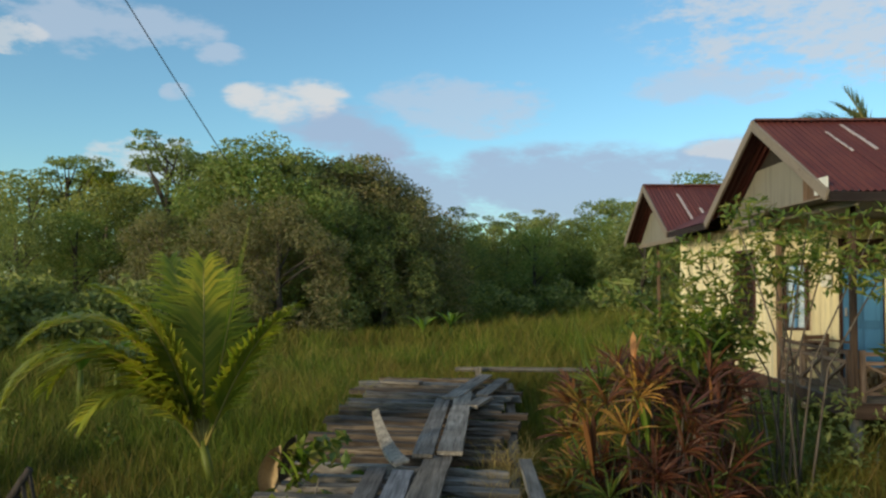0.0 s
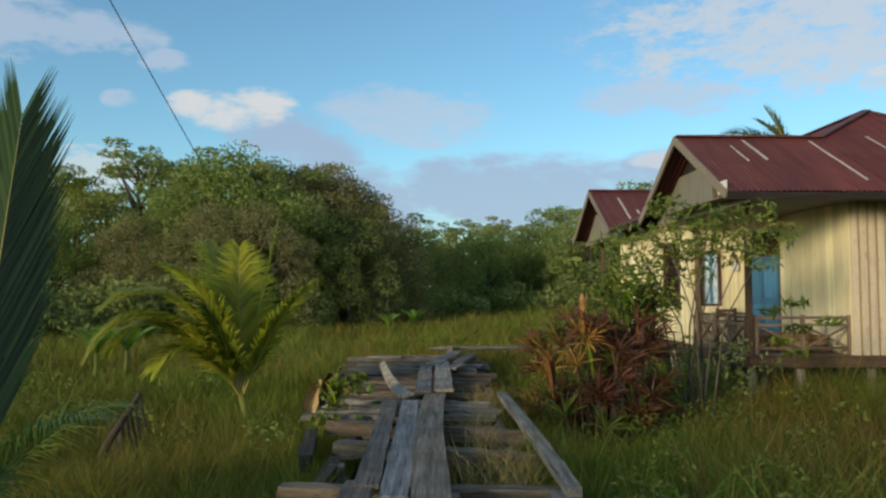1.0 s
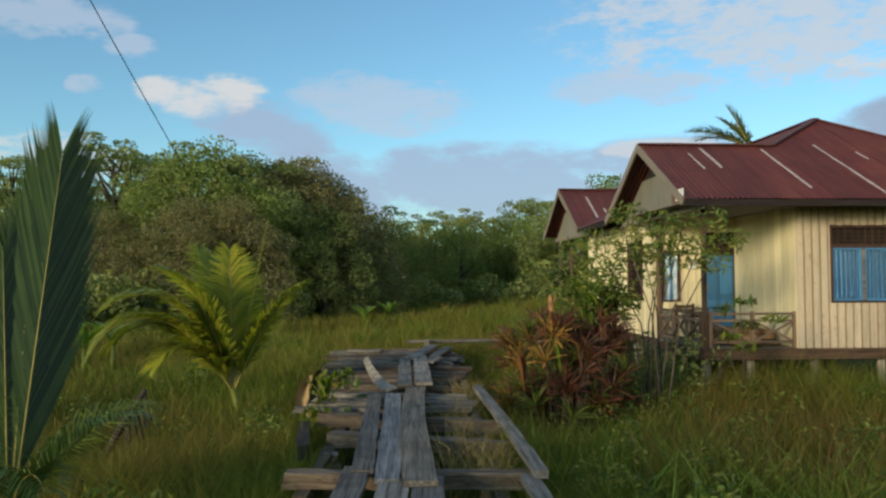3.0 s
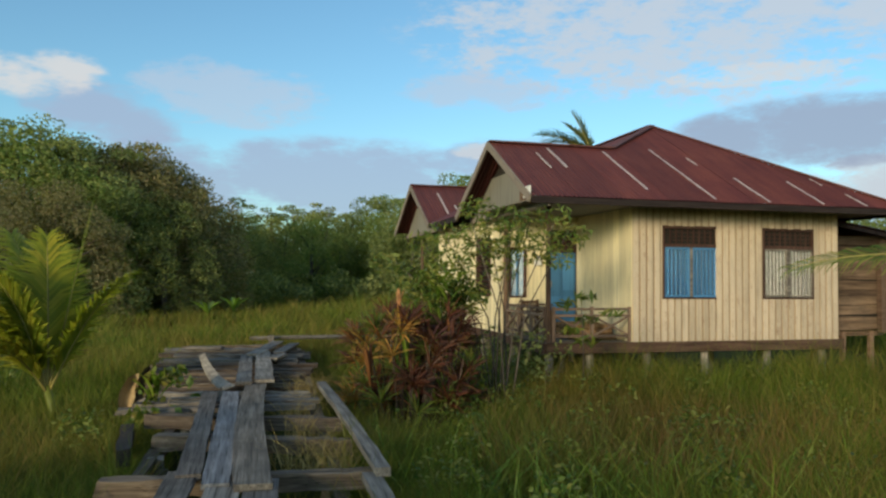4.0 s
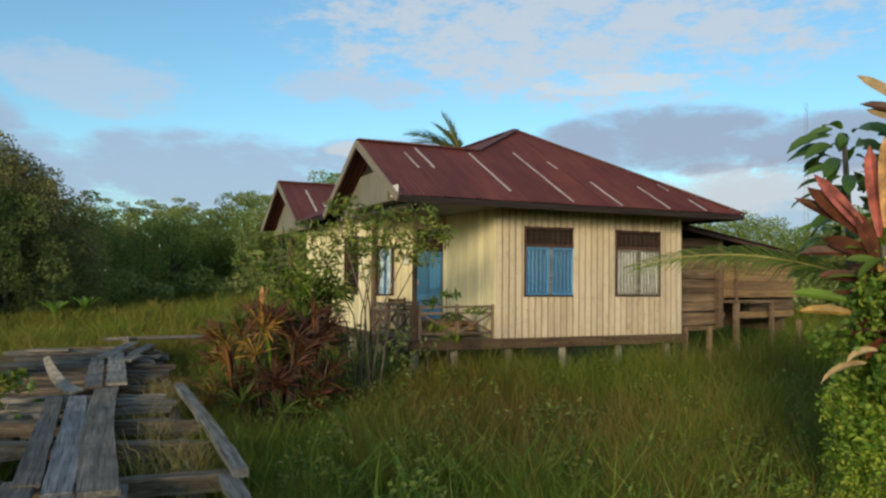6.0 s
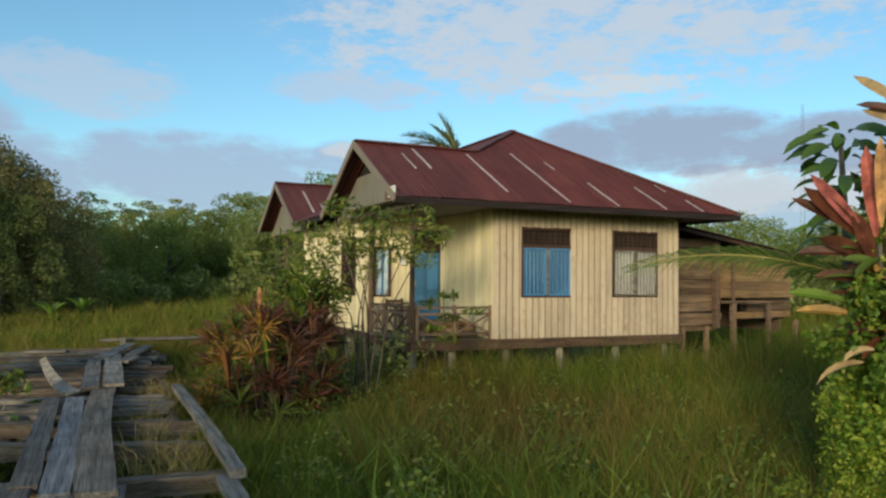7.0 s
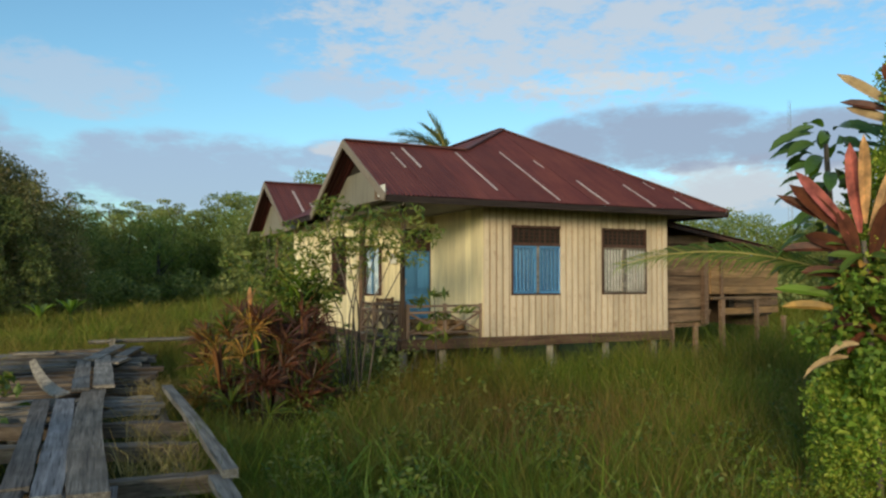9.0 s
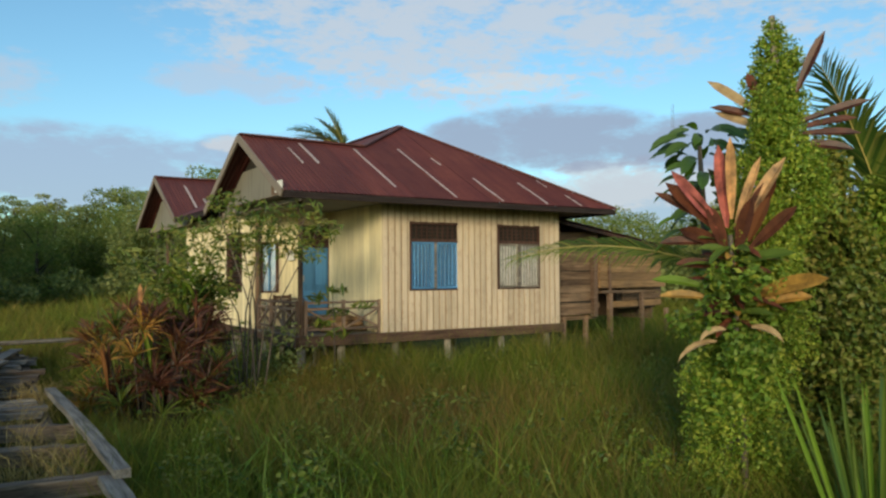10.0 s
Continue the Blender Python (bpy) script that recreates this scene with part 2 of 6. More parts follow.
def grass_mat(name):
    m, n, l, b = material(name, 0.6, 0.2)
    g = n.new("ShaderNodeNewGeometry")
    tc = n.new("ShaderNodeTexCoord")
    drift = noise_node(n, l, tc.outputs["Object"], 0.35, 5.0, 0.6)
    fresh = ramp_node(n, l, g.outputs["Random Per Island"], [(0.0, (0.066, 0.108, 0.012)), (0.5, (0.124, 0.178, 0.019)), (0.85, (0.205, 0.235, 0.030)), (1.0, (0.31, 0.24, 0.07))])
    dry = ramp_node(n, l, g.outputs["Random Per Island"], [(0.0, (0.095, 0.098, 0.015)), (0.5, (0.190, 0.150, 0.028)), (1.0, (0.30, 0.165, 0.055))])
    col = mix_node(n, l, ramp_node(n, l, drift, [(0.42, (0, 0, 0)), (0.70, (1, 1, 1))]), fresh, dry)
    l.new(col, b.inputs["Base Color"])
    t = n.new("ShaderNodeBsdfTranslucent")
    l.new(col, t.inputs["Color"])
    mx = n.new("ShaderNodeMixShader")
    mx.inputs[0].default_value = 0.35
    l.new(b.outputs[0], mx.inputs[1])
    l.new(t.outputs[0], mx.inputs[2])
    l.new(mx.outputs[0], n["Material Output"].inputs["Surface"])
    return m


def glass_mat(name):
    m, n, l, b = material(name, 0.06, 0.5)
    b.inputs["Base Color"].default_value = (0.85, 0.9, 0.92, 1)
    b.inputs["Transmission Weight"].default_value = 1.0
    b.inputs["IOR"].default_value = 1.45
    return m


M_GREY = wood("grey_timber", (0.08, 0.07, 0.058), (0.20, 0.178, 0.15), (0.36, 0.325, 0.275), 0)
M_PLANK = wood("walk_plank", (0.10, 0.083, 0.066), (0.235, 0.205, 0.170), (0.43, 0.38, 0.32), 0, stained=0.55, tint=0.35)
M_BROWNP = wood("brown_plank", (0.07, 0.055, 0.042), (0.19, 0.157, 0.122), (0.36, 0.30, 0.235), 0, stained=0.6, tint=0.2)
M_BLUEP = wood("blue_grey_plank", (0.08, 0.08, 0.082), (0.19, 0.19, 0.195), (0.37, 0.365, 0.365), 0, stained=0.4, tint=0.2)
M_RAIL = wood("railing_timber", (0.10, 0.065, 0.045), (0.20, 0.135, 0.095), (0.31, 0.22, 0.16), 0, stained=0.4)
M_BEAM = wood("old_beam", (0.045, 0.032, 0.023), (0.13, 0.098, 0.07), (0.29, 0.235, 0.175), 0, stained=0.55)
M_POSTW = wood("stilt_wood", (0.14, 0.13, 0.11), (0.28, 0.25, 0.21), (0.42, 0.38, 0.32), 2)
M_BROWN = wood("brown_timber", (0.06, 0.035, 0.022), (0.12, 0.07, 0.045), (0.19, 0.12, 0.08), 0, stained=0.4)
M_BROWNZ = wood("brown_upright", (0.06, 0.035, 0.022), (0.13, 0.08, 0.05), (0.20, 0.13, 0.085), 2, stained=0.4)
M_SHED = wood("shed_board", (0.075, 0.047, 0.03), (0.165, 0.108, 0.067), (0.27, 0.185, 0.118), 0, stained=0.45)
M_SHEDP = wood("shed_post", (0.12, 0.07, 0.045), (0.22, 0.14, 0.09), (0.32, 0.22, 0.15), 2)
M_SLAB = wood("shed_panel", (0.17, 0.105, 0.05), (0.30, 0.185, 0.09), (0.40, 0.26, 0.14), 0, stained=0.45)
M_CREAM = painted("cream_paint", (0.78, 0.69, 0.46), (0.44, 0.33, 0.20), 0.18)
M_BATTEN = painted("pale_board", (0.55, 0.455, 0.345), (0.34, 0.23, 0.165), 0.38)
# the dark of the grooves between boards is put into this brown
M_GROOVE = painted("dark_groove", (0.33, 0.235, 0.155), (0.20, 0.13, 0.09), 0.38)
M_BARGE = painted("barge_paint", (0.24, 0.20, 0.165), (0.12, 0.085, 0.065), 0.35, axis=0)
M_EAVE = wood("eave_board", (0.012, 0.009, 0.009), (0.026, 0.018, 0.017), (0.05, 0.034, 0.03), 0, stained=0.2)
M_GABLE = painted("gable_sheet", (0.22, 0.21, 0.18), (0.25, 0.21, 0.17), 0.15)
M_BLUE = painted("blue_paint", (0.065, 0.20, 0.40), (0.07, 0.12, 0.18), 0.10)
M_FRAME = wood("dark_frame", (0.035, 0.018, 0.014), (0.065, 0.034, 0.026), (0.11, 0.06, 0.045), 2, stained=0.2)
M_CURTAIN = plain("blue_cloth", (0.026, 0.10, 0.235), (0.06, 0.175, 0.335), 14.0, 0.9, 0.1)
M_PALECLOTH = plain("pale_blue_cloth", (0.17, 0.25, 0.36), (0.38, 0.44, 0.50), 9.0, 0.9, 0.1)
M_NET = plain("grey_cloth", (0.19, 0.19, 0.185), (0.33, 0.325, 0.31), 12.0, 0.9, 0.1)
# near-black colour that stands in for unlit space behind openings and gaps
M_UNLIT = plain("unlit_inside", (0.02, 0.018, 0.016), (0.04, 0.035, 0.03), 4.0, 0.9, 0.1)
M_ROOF = rust_roof("rusted_red_roofing")
M_ZINC = plain("bare_zinc", (0.34, 0.27, 0.26), (0.58, 0.50, 0.47), 9.0, 0.55, 0.4, 0.15)
M_RIDGE = plain("dark_ridge", (0.07, 0.028, 0.026), (0.13, 0.05, 0.045), 8.0, 0.65)
M_GLASS = glass_mat("window_glass")
M_SOIL = soil("wet_soil")
M_GRASS = grass_mat("tall_grass")
M_BARK = wood("bark", (0.05, 0.04, 0.03), (0.11, 0.09, 0.07), (0.19, 0.16, 0.13), 2)
M_PALE_BARK = wood("pale_stem", (0.12, 0.10, 0.08), (0.22, 0.19, 0.15), (0.32, 0.28, 0.22), 2)
M_TREE = leaf("tree_leaves", [(0.122, 0.170, 0.075), (0.194, 0.251, 0.103), (0.275, 0.325, 0.128), (0.357, 0.374, 0.152)], 0.55, 0.5, 0.22, 0.2)
M_TREE2 = leaf("tree_leaves_brown", [(0.126, 0.146, 0.078), (0.194, 0.203, 0.104), (0.259, 0.243, 0.133), (0.319, 0.271, 0.176)], 0.6, 0.5, 0.22, 0.2)
M_TREE3 = leaf("tree_leaves_light", [(0.110, 0.177, 0.056), (0.175, 0.252, 0.079), (0.257, 0.320, 0.103), (0.335, 0.353, 0.130)], 0.55, 0.5, 0.22, 0.2)
M_PALM = leaf("palm_leaflets", [(0.208, 0.274, 0.031), (0.329, 0.376, 0.043), (0.490, 0.464, 0.062)], 0.42, 0.4)
M_PALMK = leaf("palm_leaflets_deep", [(0.026, 0.055, 0.016), (0.048, 0.088, 0.024), (0.085, 0.135, 0.036)], 0.34, 0.28)
M_PALMD = leaf("palm_leaflets_dark", [(0.044, 0.100, 0.030), (0.075, 0.144, 0.040), (0.106, 0.181, 0.050)], 0.38, 0.25)
# the far palm's paleness in hazy light is put into these grey-green tones
M_PALMFAR = leaf("hazy_palm_leaflets", [(0.15, 0.20, 0.10), (0.21, 0.26, 0.13), (0.28, 0.32, 0.17)], 0.5, 0.45)
M_RIB = plain("palm_rib", (0.24, 0.20, 0.05), (0.38, 0.31, 0.09), 10.0, 0.5)
M_RED = leaf("red_straps", [(0.060, 0.026, 0.016), (0.11, 0.045, 0.024), (0.21, 0.078, 0.032), (0.27, 0.14, 0.05), (0.10, 0.10, 0.03)], 0.45, 0.25)
M_DEADRED = leaf("dark_maroon_straps", [(0.045, 0.016, 0.014), (0.075, 0.026, 0.020), (0.10, 0.055, 0.025)], 0.45, 0.2, patch=0.62, drift=9.0)
M_PINK = leaf("pink_straps", [(0.33, 0.075, 0.085), (0.41, 0.135, 0.135), (0.46, 0.25, 0.21)], 0.4, 0.35, patch=0.62, drift=9.0)
M_PEACH = leaf("peach_straps", [(0.50, 0.27, 0.16), (0.56, 0.36, 0.20), (0.46, 0.20, 0.13)], 0.4, 0.35, patch=0.62, drift=9.0)
M_MAROON = leaf("maroon_straps", [(0.060, 0.020, 0.016), (0.106, 0.037, 0.022), (0.140, 0.066, 0.029)], 0.4, 0.2, patch=0.62, drift=9.0)
M_OCHRE = leaf("ochre_straps", [(0.28, 0.17, 0.04), (0.40, 0.22, 0.06), (0.18, 0.18, 0.04)], 0.5, 0.3, patch=0.62, drift=9.0)
M_VINE = leaf("vine_leaves", [(0.071, 0.159, 0.021), (0.137, 0.245, 0.031), (0.230, 0.338, 0.051), (0.345, 0.389, 0.071)], 0.5, 0.35)
M_LIME = leaf("lime_leaves", [(0.10, 0.19, 0.02), (0.19, 0.28, 0.035), (0.28, 0.33, 0.06)], 0.5, 0.4)
M_SHRUB = leaf("shrub_leaves", [(0.060, 0.115, 0.022), (0.10, 0.160, 0.030), (0.17, 0.21, 0.04), (0.26, 0.25, 0.07)], 0.5, 0.35)
M_STRAW = leaf("straw", [(0.20, 0.15, 0.055), (0.32, 0.24, 0.09), (0.44, 0.35, 0.15)], 0.7, 0.25)
M_DRYLEAF = plain("dry_leaf", (0.16, 0.10, 0.05), (0.46, 0.34, 0.18), 5.0, 0.7)
M_DEAD = wood("dead_frond", (0.03, 0.024, 0.02), (0.07, 0.055, 0.042), (0.13, 0.10, 0.08), 2)
M_WIRE = plain("black_cable", (0.02, 0.02, 0.022), (0.05, 0.05, 0.055), 5.0, 0.6)
M_STEEL = plain("mast_steel", (0.20, 0.21, 0.23), (0.32, 0.33, 0.35), 5.0, 0.5, 0.4, 0.4)
M_SACK = plain("brown_sacking", (0.15, 0.085, 0.04), (0.36, 0.23, 0.12), 5.0, 0.9, 0.1, 0.0, 0.6)
M_WHITE = plain("white_plastic", (0.55, 0.54, 0.50), (0.70, 0.69, 0.64), 8.0, 0.5)


# ---- mesh helpers ----
def empty(name, m=None):
    ob = new(name)
    ob.empty_display_size = 0.2
    if m is not None:
        ob.matrix_world = m
    return ob


def place(name, mesh, mat, parent=None, label=""):
    if not mesh.materials:
        mesh.materials.append(mat)
    ob = new(name, mesh)
    if parent is not None:
        ob.parent = parent
    if label:
        ob["label"] = label
    return ob


def part(name, bm, mat, parent, label=""):
    me = bpy.data.meshes.new(name)
    bm.to_mesh(me)
    bm.free()
    return place(name, me, mat, parent, label)


def raw(name, verts, faces_n, smooth=False):
    """A mesh from arrays: verts (k, 3) and a list of (m, corners) index arrays."""
    me = bpy.data.meshes.new(name)
    verts = np.asarray(verts, np.float32)
    me.vertices.add(len(verts))
    me.vertices.foreach_set("co", verts.ravel())
    idx = np.concatenate([f.ravel() for f in faces_n]).astype(np.int32)
    size = np.concatenate([np.full(len(f), f.shape[1], np.int32) for f in faces_n])
    me.loops.add(len(idx))
    me.loops.foreach_set("vertex_index", idx)
    me.polygons.add(len(size))
    me.polygons.foreach_set("loop_start", np.concatenate([[0], np.cumsum(size)[:-1]]).astype(np.int32))
    me.polygons.foreach_set("loop_total", size)
    if smooth:
        me.polygons.foreach_set("use_smooth", np.ones(len(size), bool))
    me.update(calc_edges=True)
    return me


def box(bm, x0, x1, y0, y1, z0, z1, bevel=0.0):
    r = bmesh.ops.create_cube(bm, size=1.0, matrix=Matrix.Translation(((x0 + x1) / 2, (y0 + y1) / 2, (z0 + z1) / 2)) @ Matrix.Diagonal((abs(x1 - x0), abs(y1 - y0), abs(z1 - z0), 1)))
    if bevel:
        es = {e for v in r["verts"] for e in v.link_edges}
        bmesh.ops.bevel(bm, geom=list(es), offset=bevel, segments=1, affect="EDGES")
    return bm


def boxed(x0, x1, y0, y1, z0, z1, bevel=0.0):
    return box(bmesh.new(), x0, x1, y0, y1, z0, z1, bevel)


def bar(p, q, w, h, rng=None, rough=0.0, cuts=1, bow=0.0, up=(0, 0, 1)):
    """A timber from p to q with its length along its own x axis: mesh data and pose."""
    p, q = Vector(p), Vector(q)
    length = (q - p).length
    bm = bmesh.new()
    rings = []
    for i in range(cuts + 1):
        t = i / cuts
        jit = [(rng.uniform(-rough, rough), rng.uniform(-rough, rough)) if rng else (0, 0) for _ in range(4)]
        off = bow * 4 * t * (1 - t)
        ring = [bm.verts.new((t * length + (rng.uniform(-rough, rough) * 1.5 if rng and i in (0, cuts) else 0), sy * w / 2 + j[0] + off, sz * h / 2 + j[1] * 0.6)) for (sy, sz), j in zip(((-1, -1), (1, -1), (1, 1), (-1, 1)), jit)]
        rings.append(ring)
    for a, b in zip(rings, rings[1:]):
        for k in range(4):
            bm.faces.new((a[k], a[(k + 1) % 4], b[(k + 1) % 4], b[k]))
    bm.faces.new(rings[0][::-1])
    bm.faces.new(rings[-1])
    bmesh.ops.recalc_face_normals(bm, faces=bm.faces)
    ex = (q - p).normalized()
    ey = Vector(up).cross(ex).normalized()
    ez = ex.cross(ey)
    m = Matrix((ex, ey, ez)).transposed().to_4x4()
    m.translation = p
    return bm, m


def timber(name, p, q, w, h, mat, parent, rng=None, rough=0.0, cuts=1, bow=0.0, label="", up=(0, 0, 1)):
    bm, m = bar(p, q, w, h, rng, rough, cuts, bow, up)
    ob = part(name, bm, mat, parent, label)
    ob.matrix_basis = m
    return ob


def tube(points, radii, seg=7, cap=True):
    """Vertices and faces of a tapered tube along points."""
    pts = [Vector(p) for p in points]
    vs, fs = [], []
    ref = Vector((0.31, 0.87, 0.2)).normalized()
    for i, p in enumerate(pts):
        d = (pts[min(i + 1, len(pts) - 1)] - pts[max(i - 1, 0)]).normalized()
        a = d.cross(ref).normalized()
        b = d.cross(a)
        for k in range(seg):
            t = 2 * math.pi * k / seg
            vs.append(p + (a * math.cos(t) + b * math.sin(t)) * radii[i])
    for i in range(len(pts) - 1):
        for k in range(seg):
            fs.append((i * seg + k, i * seg + (k + 1) % seg, (i + 1) * seg + (k + 1) % seg, (i + 1) * seg + k))
    if cap:
        fs.append(tuple(range(seg))[::-1])
        fs.append(tuple((len(pts) - 1) * seg + k for k in range(seg)))
    return vs, fs


def tube_mesh(name, tubes):
    vs, fs = [], []
    for points, radii, seg in tubes:
        v, f = tube(points, radii, seg)
        o = len(vs)
        vs += v
        fs += [tuple(i + o for i in q) for q in f]
    me = bpy.data.meshes.new(name)
    me.from_pydata([tuple(v) for v in vs], [], fs)
    me.polygons.foreach_set("use_smooth", np.ones(len(me.polygons), bool))
    return me


def unit(v):
    return v / np.maximum(np.linalg.norm(v, axis=-1, keepdims=True), 1e-9)


def leaf_mesh(name, centres, rng, length, width, up_bias=0.3, aim=None):
    """Many small folded leaves: four corners each, round the given centres."""
    n = len(centres)
    d = unit(rng.normal(size=(n, 3)) * np.array([1, 1, 0.7]) + (0 if aim is None else aim))
    nrm = unit(rng.normal(size=(n, 3)) + np.array([0, 0, up_bias * 3]))
    side = unit(np.cross(d, nrm))
    nrm = np.cross(side, d)
    ln = (length * rng.uniform(0.6, 1.35, n))[:, None]
    wd = (width * rng.uniform(0.6, 1.35, n))[:, None]
    base = centres - d * ln * 0.5
    mid = centres + d * ln * 0.05
    v = np.stack([base, mid + side * wd * 0.5 + nrm * wd * 0.15, centres + d * ln * 0.5 - nrm * ln * 0.12, mid - side * wd * 0.5 + nrm * wd * 0.15], 1).reshape(-1, 3)
    i = np.arange(n)[:, None] * 4
    return raw(name, v, [np.concatenate([i + np.array([0, 1, 2]), i + np.array([0, 2, 3])])])


def blade_mesh(name, base, rng, height, width, lean=0.35, curl=0.5):
    """Many grass blades, each of two lengths that narrow to a tip."""
    n = len(base)
    h = height[:, None]
    a = rng.uniform(0, 2 * np.pi, n)
    d = np.stack([np.cos(a), np.sin(a), np.zeros(n)], 1)
    f = rng.uniform(0, 2 * np.pi, n)
    s = np.stack([np.cos(f), np.sin(f), np.zeros(n)], 1) * width[:, None] * 0.5
    ln = rng.uniform(0.05, lean, n)[:, None]
    cu = rng.uniform(0.1, curl, n)[:, None]
    up = np.array([0, 0, 1.0])
    mid = base + (up * 0.55 + d * ln * 0.45) * h
    tip = mid + (up * (0.45 - cu * 0.22) + d * (ln * 0.6 + cu * 0.45)) * h
    v = np.stack([base - s, base + s, mid + s * 0.75, mid - s * 0.75, tip], 1).reshape(-1, 3)
    i = np.arange(n)[:, None] * 5
    return raw(name, v, [i + np.array([0, 1, 2, 3]), i + np.array([3, 2, 4])])


def strap(bm, p, d, length, width, arch, rng, seg=5, fold=0.18, face=(0, 0, 1)):
    """One long strap leaf from p along d, arching down, folded along its middle."""
    p, d = Vector(p), Vector(d).normalized()
    rows = []
    side = d.cross(Vector(face))
    side = side.normalized() if side.length > 1e-3 else Vector((1, 0, 0))
    side = (side + Vector((rng.uniform(-.2, .2), rng.uniform(-.2, .2), rng.uniform(-.2, .2)))).normalized()
    for i in range(seg + 1):
        t = i / seg
        w = width * (0.25 + 2.6 * t * (1 - t) ** 0.75 if t < 1 else 0.02) * 0.62
        nrm = side.cross(d).normalized()
        rows.append((bm.verts.new(p - side * w / 2 + nrm * w * fold), bm.verts.new(p), bm.verts.new(p + side * w / 2 + nrm * w * fold)))
        d = (d + Vector((0, 0, -arch / seg))).normalized()
        p = p + d * (length / seg)
    for a, b in zip(rows, rows[1:]):
        bm.faces.new((a[0], a[1], b[1], b[0]))
        bm.faces.new((a[1], a[2], b[2], b[1]))


def frond_parts(palm, p, d, length, arch, rng, leaflet=0.4, count=46, mat=None, droop=0.5, lift=0.35, tight=0.9, rib_r=0.016, name="frond", stiff=1.0, label="", across=None, late=False):
    """A feather-leaf: a bending rib with narrow leaflets on both sides."""
    p, d = Vector(p), Vector(d).normalized()
    pts, dirs = [p.copy()], [d.copy()]
    steps = 14
    for i in range(steps):
        d = (d + Vector((0, 0, -arch / steps * (0.1 + 2.0 * (i / steps) ** 1.25 if late else 0.4 + 1.2 * i / steps)))).normalized()
        p = p + d * (length / steps)
        pts.append(p.copy())
        dirs.append(d.copy())
    vs, f4, f3 = [], [], []
    up0 = Vector((0, 0, 1))
    for k in range(count):
        t = 0.16 + 0.84 * k / (count - 1)
        i = min(int(t * steps), steps - 1)
        u = t * steps - i
        b = pts[i].lerp(pts[i + 1], u)
        ax = dirs[i].lerp(dirs[i + 1], u).normalized()
        sd = Vector(across) if across else ax.cross(up0)
        sd = sd.normalized() if sd.length > 0.05 else Vector((1, 0, 0))
        nz = sd.cross(ax).normalized()
        size = leaflet * (0.45 + 0.75 * math.sin(math.pi * min(1, 0.12 + 0.86 * t) ** 0.9)) * rng.uniform(0.85, 1.12)
        w = 0.034 * size / 0.4 * stiff
        for sgn in (-1, 1):
            dr = (ax * (tight + 0.5 * t) + sd * sgn + nz * (lift + rng.uniform(-0.15, 0.15))).normalized()
            m = b + dr * size * 0.5
            dr2 = (dr + Vector((0, 0, -droop * rng.uniform(0.6, 1.3)))).normalized()
            e = m + dr2 * size * 0.5
            wn_ = dr.cross(nz).normalized() * w
            o = len(vs)
            vs += [b - wn_ * 0.4, b + wn_ * 0.4, m + wn_ * 0.5, m - wn_ * 0.5, e]
            f4.append((o, o + 1, o + 2, o + 3))
            f3.append((o + 3, o + 2, o + 4))
    me = raw(name, np.array([tuple(v) for v in vs]), [np.array(f4), np.array(f3)])
    ob = place(name, me, mat, palm, label)
    rib = tube_mesh("rib", [(pts, [rib_r * (1 - 0.85 * i / steps) for i in range(steps + 1)], 5)])
    place("rib", rib, M_RIB, ob, "pale yellow-green rib")
    return ob


# ---- ground ----
def build_ground():
    bm = bmesh.new()
    # fine near the walk, coarse towards the horizon
    rings = [0, 1.5, 3, 5, 7, 9, 12, 15, 19, 24, 30, 40, 60, 100, 200, 500, 1500]
    seg = 72
    prev = None
    for r in rings:
        ring = []
        for k in range(seg if r else 1):
            a = 2 * math.pi * k / seg
            x, y = 2 + r * math.cos(a), 10 + r * math.sin(a)
            z = (noise.noise(Vector((x * 0.3, y * 0.3, 0))) * 0.06 + noise.noise(Vector((x * 0.08, y * 0.08, 4))) * 0.10) * min(1, 60 / max(r, 1))
            ring.append(bm.verts.new((x, y, z - 0.03)))
        if prev is not None:
            if len(prev) == 1:
                for k in range(seg):
                    bm.faces.new((prev[0], ring[k], ring[(k + 1) % seg]))
            else:
                for k in range(seg):
                    bm.faces.new((prev[k], ring[k], ring[(k + 1) % seg], prev[(k + 1) % seg]))
        prev = ring
    for f in bm.faces:
        f.smooth = True
    tagged(part("ground", bm, M_SOIL, None), "damp dark soil under tall green grass", "ground", kind="structure")


build_ground()

# ---- house ----
HOUSE = pose(4.304, 11.721, 0, 0, 0, 2.357)
PA, PB, WL, FLOOR, WTOP = 1.595, 2.301, 5.855, 1.03, 3.36
MIRROR = 4.87          # the house is the same on both sides of this line
DEPTH = 2 * MIRROR
EAVE = 3.418
GY, GZ = 1.389, 4.625
OX, OY, EX = -0.6, -0.80, 6.755
PKX, PKY = 3.633, 2.896
PITCH = (GZ - EAVE) / (GY - OY)
PKZ = EAVE + PITCH * (PKY - OY)
JX = OX + (GZ - EAVE) / ((PKZ - EAVE) / (PKX - OX))
GL = 2 * GY - OY
house = tagged(empty("house", HOUSE), "cream timber house on stilts with a rusted red tin roof", "house")


def flip(y):
    return DEPTH - y


